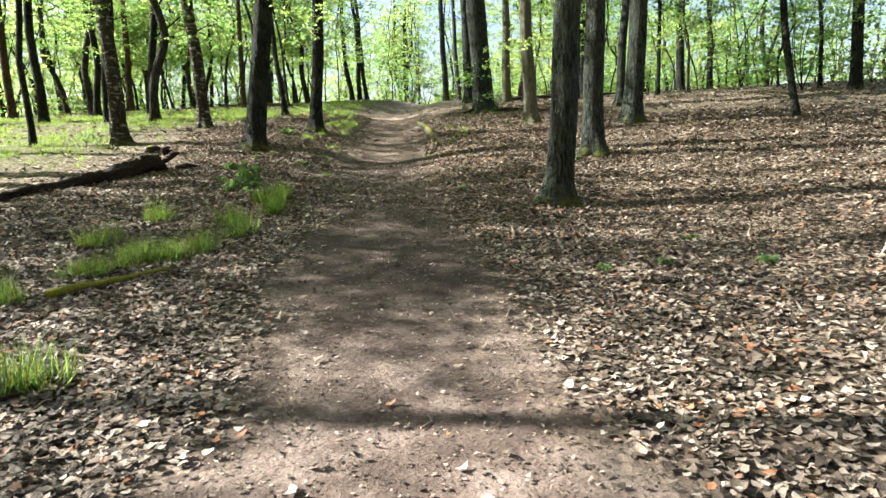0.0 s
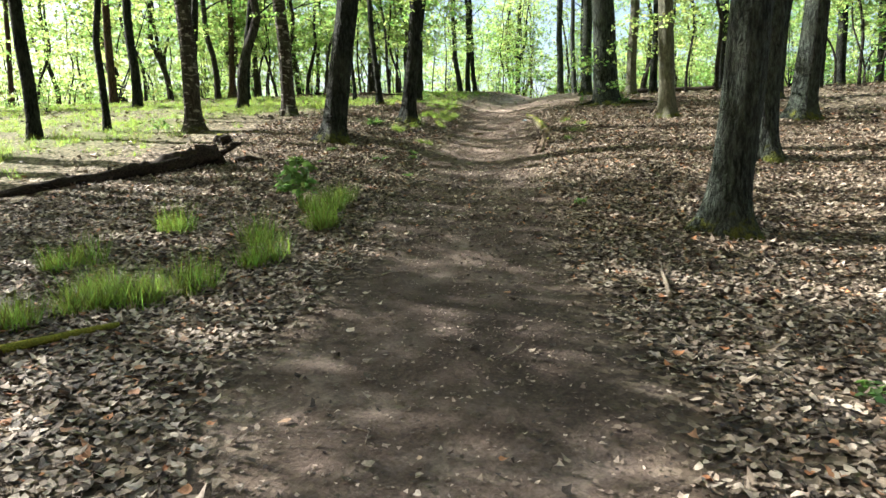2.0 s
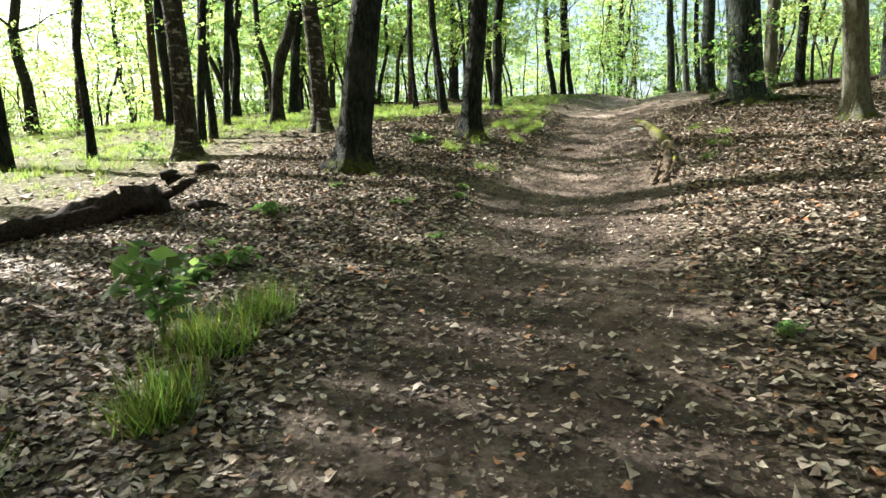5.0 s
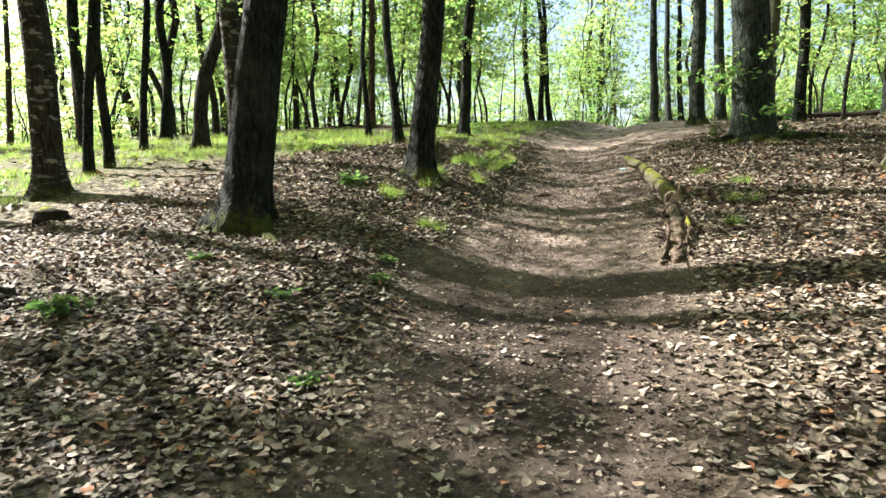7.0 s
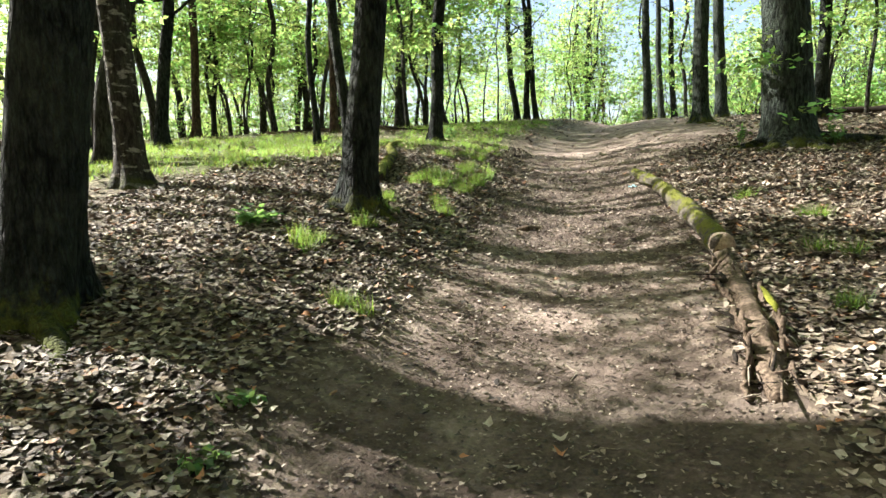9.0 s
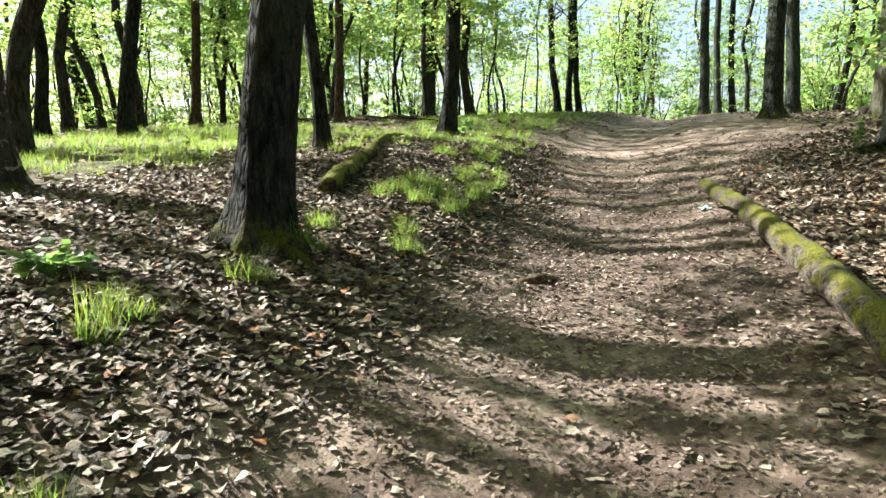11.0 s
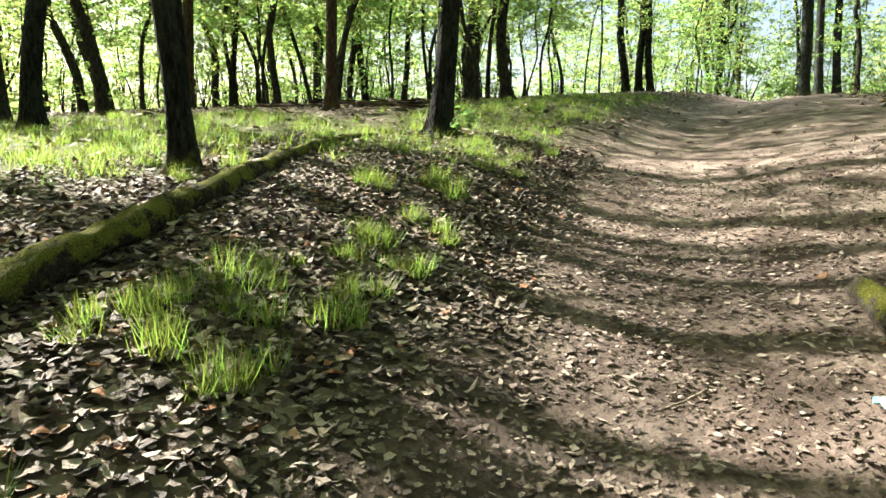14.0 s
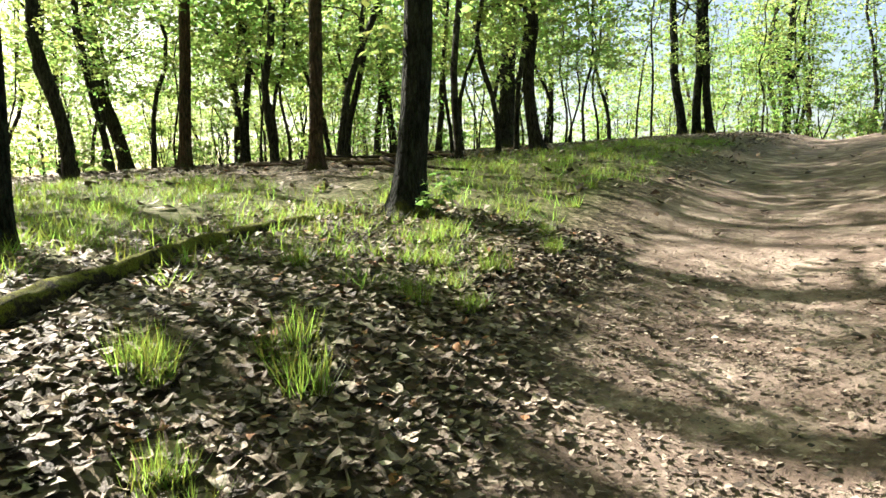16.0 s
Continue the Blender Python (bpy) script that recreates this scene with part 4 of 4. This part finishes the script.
# ---- fallen wood ----
def fallen(name, pts, radii, mat, label, category="log", rough=0.07, seed=0, sides=16, up=0.6, sub=6):
    """A log lying along ground points (x, y)."""
    p, r = np.asarray(pts, float), np.asarray(radii, float)
    k = np.linspace(0, len(p) - 1, (len(p) - 1) * sub + 1)
    xs, ys, rr = np.interp(k, range(len(p)), p[:, 0]), np.interp(k, range(len(p)), p[:, 1]), np.interp(k, range(len(p)), r)
    rs = np.random.RandomState(seed)
    ker = np.ones(5) / 5
    if len(xs) > 10:
        xs[2:-2], ys[2:-2] = np.convolve(xs, ker, "valid"), np.convolve(ys, ker, "valid")
    zs = ground(xs, ys) + rr * up
    zs = np.maximum(zs, np.linspace(zs[0], zs[-1], len(zs)) - 0.05)
    q = np.stack([xs, ys, zs], -1) + rs.normal(0, 0.06, (len(xs), 3)) * rr[:, None]
    o = q[0].copy()
    t = new(name)
    t.matrix_basis = Matrix.Translation(o)
    tagged(t, label, category)
    part("bark", stem_mesh("bark", [tube(q - o, rr, sides, rough, seed)], mat), t)
    return t, q - o, rr


# long mossy log on the edge of the path, with a rotten, broken near part
LOG_R = [(-0.33, 13.62), (-0.47, 14.7), (-0.66, 15.75), (-0.82, 16.7), (-1.0, 17.5), (-1.17, 18.25)]
t, q, rr = fallen("mossy_log", LOG_R, [0.10, 0.104, 0.10, 0.09, 0.08, 0.07], M_MOSSLOG, "pale fallen log with yellow-green moss beside the path", seed=3, rough=0.10, up=0.7, sides=22, sub=9)
v, f, tr = tube(np.array([q[0] + [0.0, -0.012, 0.0], q[0] + [0.0, 0.01, 0.0]]), [0.105, 0.112], 20, 0.05, 4)
part("broken_end", stem_mesh("broken_end", [(v, f, tr)], M_CUT), t, "pale broken end of the log")
rs = np.random.RandomState(8)
stubs = [tube(np.array([[0, 0, 0], [-0.10, -0.02, 0.05], [-0.17, -0.05, 0.06]]) + q[i] + np.array([-0.08, 0, 0]), [0.024, 0.018, 0.012], 7, 0.05, i) for i in (26,)]
for i, sb in enumerate(stubs):
    part("branch_stub", stem_mesh("branch_stub", [sb], M_MOSSLOG), t)
rot, q, rr = fallen("rotten_log", [(-0.30, 11.05), (-0.27, 11.6), (-0.29, 12.2), (-0.31, 12.8), (-0.33, 13.45)], [0.05, 0.085, 0.085, 0.08, 0.08], M_ROTTEN, "decayed split log crumbling into brown fibres", seed=5, rough=0.35, up=0.0, sides=18)


def shell(side, h0, h1, mat, seed):
    """A jagged standing side of the rotted log, with thickness."""
    rs = np.random.RandomState(seed)
    k = np.linspace(0, len(q) - 1, 110)
    base = np.stack([np.interp(k, range(len(q)), q[:, a]) for a in range(3)], -1)
    n = len(k)
    u = np.linspace(0, 1, n)
    ker = np.ones(5) / 5
    rag = np.convolve(rs.rand(n + 4), ker, "valid") * 1.2 + 0.7 * (rs.rand(n) - 0.5)
    hgt = np.interp(u, [0, 0.2, 0.6, 1], [0.02, h0, h1, 0.03]) * np.clip(0.15 + rag, 0.08, 1.4)
    gap = np.sin(u * 23 + seed * 2) > 0.72
    hgt[gap] *= 0.25
    out = side * (0.09 + 0.02 * np.sin(u * 17 + seed)) + rs.normal(0, 0.005, n)
    lean = side * (0.03 + 0.02 * np.sin(u * 9 + seed))
    rows = []
    for inner in (0.0, -0.018 * side):
        for z, b in ((0.0, 0.0), (0.5, 0.6), (1.0, 1.0)):
            rows.append(base + np.stack([out + inner + lean * b + rs.normal(0, 0.005, n), 0 * out, -0.05 + (hgt + 0.05) * z], -1))
    order = [rows[0], rows[1], rows[2], rows[5], rows[4], rows[3]]
    v = np.stack(order, 1).reshape(-1, 3)
    i = np.arange(n * 6).reshape(n, 6)
    f = np.stack([i[:-1], np.roll(i[:-1], -1, 1), np.roll(i[1:], -1, 1), i[1:]], -1).reshape(-1, 4)
    return fast_mesh("shell", v, f, mat, False)


part("shell", shell(-1, 0.13, 0.07, M_ROTTEN, 1), rot, "jagged pale side of the rotted log")
part("shell", shell(1, 0.16, 0.10, M_ROTTEN, 2), rot, "jagged mossy side of the rotted log")
for j in range(70):
    i = rs.randint(0, len(q) - 1)
    w = np.array([rs.normal(0, 0.10), rs.normal(0, 0.03), 0.015 + 0.05 * rs.rand()])
    a = rs.normal(0, 1, 3) * np.array([0.3, 1, 0.2])
    a *= (0.04 + 0.13 * rs.rand()) / np.linalg.norm(a)
    e = np.array([q[i] + w - a, q[i] + w - a * 0.3, q[i] + w + a * 0.4, q[i] + w + a])
    part("splinter", stem_mesh("splinter", [tube(e, (0.005 + 0.014 * rs.rand() ** 2) * np.array([0.3, 1, 0.9, 0.25]), 5, 0.25, j)], (M_ROTTEN, M_DEADLOG, M_STICK)[j % 3]), rot)
part("moss_patch", stem_mesh("moss_patch", [tube(q[9:15] + np.array([0.11, 0, 0.11]), [0.010, 0.022, 0.026, 0.024, 0.016, 0.008], 9, 0.25, 2)], M_MOSS), rot, "bright yellow-green moss")

# long mossy log on the bank
fallen("mossy_log", [(-4.5, 15.72), (-4.66, 16.3), (-4.8, 16.85), (-5.02, 17.6), (-5.35, 18.35), (-5.75, 19.15), (-6.0, 19.9), (-6.2, 20.8), (-6.45, 21.7)], [0.09, 0.105, 0.09, 0.085, 0.08, 0.07, 0.065, 0.055, 0.045], M_MOSSLOG_L, "long curved fallen log covered in green moss", seed=14, rough=0.2, up=0.7, sides=20, sub=9)
fallen("fallen_branch", [(-5.85, 19.35), (-5.65, 19.1), (-5.45, 18.9)], [0.012, 0.011, 0.007], M_STICK, "bare grey fallen branch leaning on a log", "branch", seed=15, up=4.0, sides=7)

# dark decayed log in the early clearing
t, q, rr = fallen("decayed_log", [(-6.05, 8.15), (-6.4, 7.75), (-6.85, 7.2), (-7.3, 6.5), (-7.8, 5.9), (-8.4, 5.2)], [0.21, 0.19, 0.14, 0.11, 0.085, 0.05], M_DEADLOG, "dark decayed fallen log with a broken thick end", seed=21, rough=0.42, up=0.6, sides=24, sub=8)
for j in range(5):
    e = q[0] + np.array([rs.normal(0.05, 0.08), rs.normal(0.05, 0.08), 0.05 + 0.06 * j])
    part("splinter", stem_mesh("splinter", [tube(np.array([e, e + [0.08, 0.10, 0.05], e + [0.13, 0.16, 0.06]]), [0.06, 0.045, 0.012], 7, 0.2, j)], M_DEADLOG), t)
fallen("bark_slab", [(-5.85, 8.3), (-5.6, 8.35), (-5.35, 8.45)], [0.06, 0.08, 0.04], M_DEADLOG, "broken slab of dark bark on the leaves", "bark", seed=22, rough=0.2)


def stump(x, y, dia, h, seed):
    t = thing("tree_stump", x, y, "low mossy tree stump in the leaf litter", "stump")
    z = np.linspace(-0.1, h, 9)
    r = dia / 2 * (1 + 0.4 * np.exp(-np.maximum(z, 0) / 0.08))
    v, f, tr = tube(np.stack([0 * z, 0 * z, z], -1), r, 20, 0.10, seed)
    part("bark", stem_mesh("bark", [(v, f, tr)], M_DEADLOG), t)
    part("cut_top", stem_mesh("cut_top", [tube(np.array([[0, 0, h - 0.01], [0.01, 0, h + 0.015]]), [dia * 0.44, dia * 0.40], 20, 0.08, seed + 1)], M_MOSS), t, "moss-covered cut face")


stump(-7.45, 10.55, 0.30, 0.10, 3)


def stick(pts, r, label, mat=None, seed=0):
    fallen("stick", pts, np.linspace(r, r * 0.45, len(pts)), mat or M_STICK, label, "stick", 0.10, seed, 7, 1.6, sub=4)


stick([(1.44, 4.33), (1.36, 3.66), (1.34, 3.06), (1.33, 2.62)][::-1], 0.022, "pale bare stick on the leaf litter", None, 1)
stick([(-2.65, 1.95), (-2.48, 1.70), (-2.18, 1.46)], 0.018, "short crooked pale twig", None, 2)
stick([(-2.32, -1.45), (-1.92, -1.48), (-1.37, -1.81)], 0.02, "pale bent stick at the path edge", None, 3)
stick([(-3.34, 0.02), (-3.02, 0.39), (-2.58, 0.98)], 0.045, "thin branch covered in yellow moss", M_MOSS, 4)
rt = random.Random(4)
for k in range(70):
    yy = rt.uniform(-3.5, 22)
    xx = float(path_x(yy)) + rt.uniform(-2.6, 3.0)
    a, L = rt.uniform(0, 6.28), rt.uniform(0.1, 0.34)
    stick([(xx, yy), (xx + L * 0.5 * math.cos(a), yy + L * 0.5 * math.sin(a)), (xx + L * math.cos(a + rt.uniform(-0.7, 0.7)), yy + L * math.sin(a + rt.uniform(-0.7, 0.7)))], rt.uniform(0.004, 0.009), "thin dry twig lying on the ground", None, 10 + k)

# brushwood under the trees on the rise
for k in range(26):
    xx, yy, a, L = rt.uniform(-15, -8.8), rt.uniform(25, 30), rt.uniform(-0.9, 0.9), rt.uniform(0.7, 2.0)
    fallen("fallen_branch", [(xx, yy), (xx + L * 0.5 * math.cos(a), yy + L * 0.5 * math.sin(a)), (xx + L * math.cos(a + 0.3), yy + L * math.sin(a + 0.3))], [0.04, 0.03, 0.015], (M_DEADLOG, M_ROTTEN)[k % 2], "dead branch in a heap of brushwood", "branch", 0.1, 200 + k, 7, rt.uniform(0.8, 4.0))
fallen("fallen_log", [(3.2, 33.0), (5.5, 33.6), (8.0, 33.2), (10.5, 34.0)], [0.16, 0.15, 0.13, 0.09], M_DEADLOG, "dark fallen trunk across the rise", "log", 0.1, 77)

# trodden root or stone in the path, and a scrap of plastic
root, q, rr = fallen("root", [(-2.42, 15.02), (-2.30, 15.10), (-2.16, 15.16)], [0.02, 0.045, 0.02], M_ROTTEN, "bare root end sticking out of the path", "root", 0.15, 31, 9, 0.5)
cy = thing("plastic_scrap", -1.16, 17.15, "crumpled scrap of pale blue plastic by the log", "litter")
sv = np.stack(np.meshgrid(np.linspace(-0.06, 0.06, 7), np.linspace(-0.035, 0.035, 5)), -1).reshape(-1, 2)
rs = np.random.RandomState(2)
sv = np.column_stack([sv, 0.03 + rs.normal(0, 0.012, len(sv))])
si = np.arange(35).reshape(5, 7)
part("sheet", fast_mesh("sheet", sv, np.stack([si[:-1, :-1], si[:-1, 1:], si[1:, 1:], si[1:, :-1]], -1).reshape(-1, 4), M_CYAN), cy)
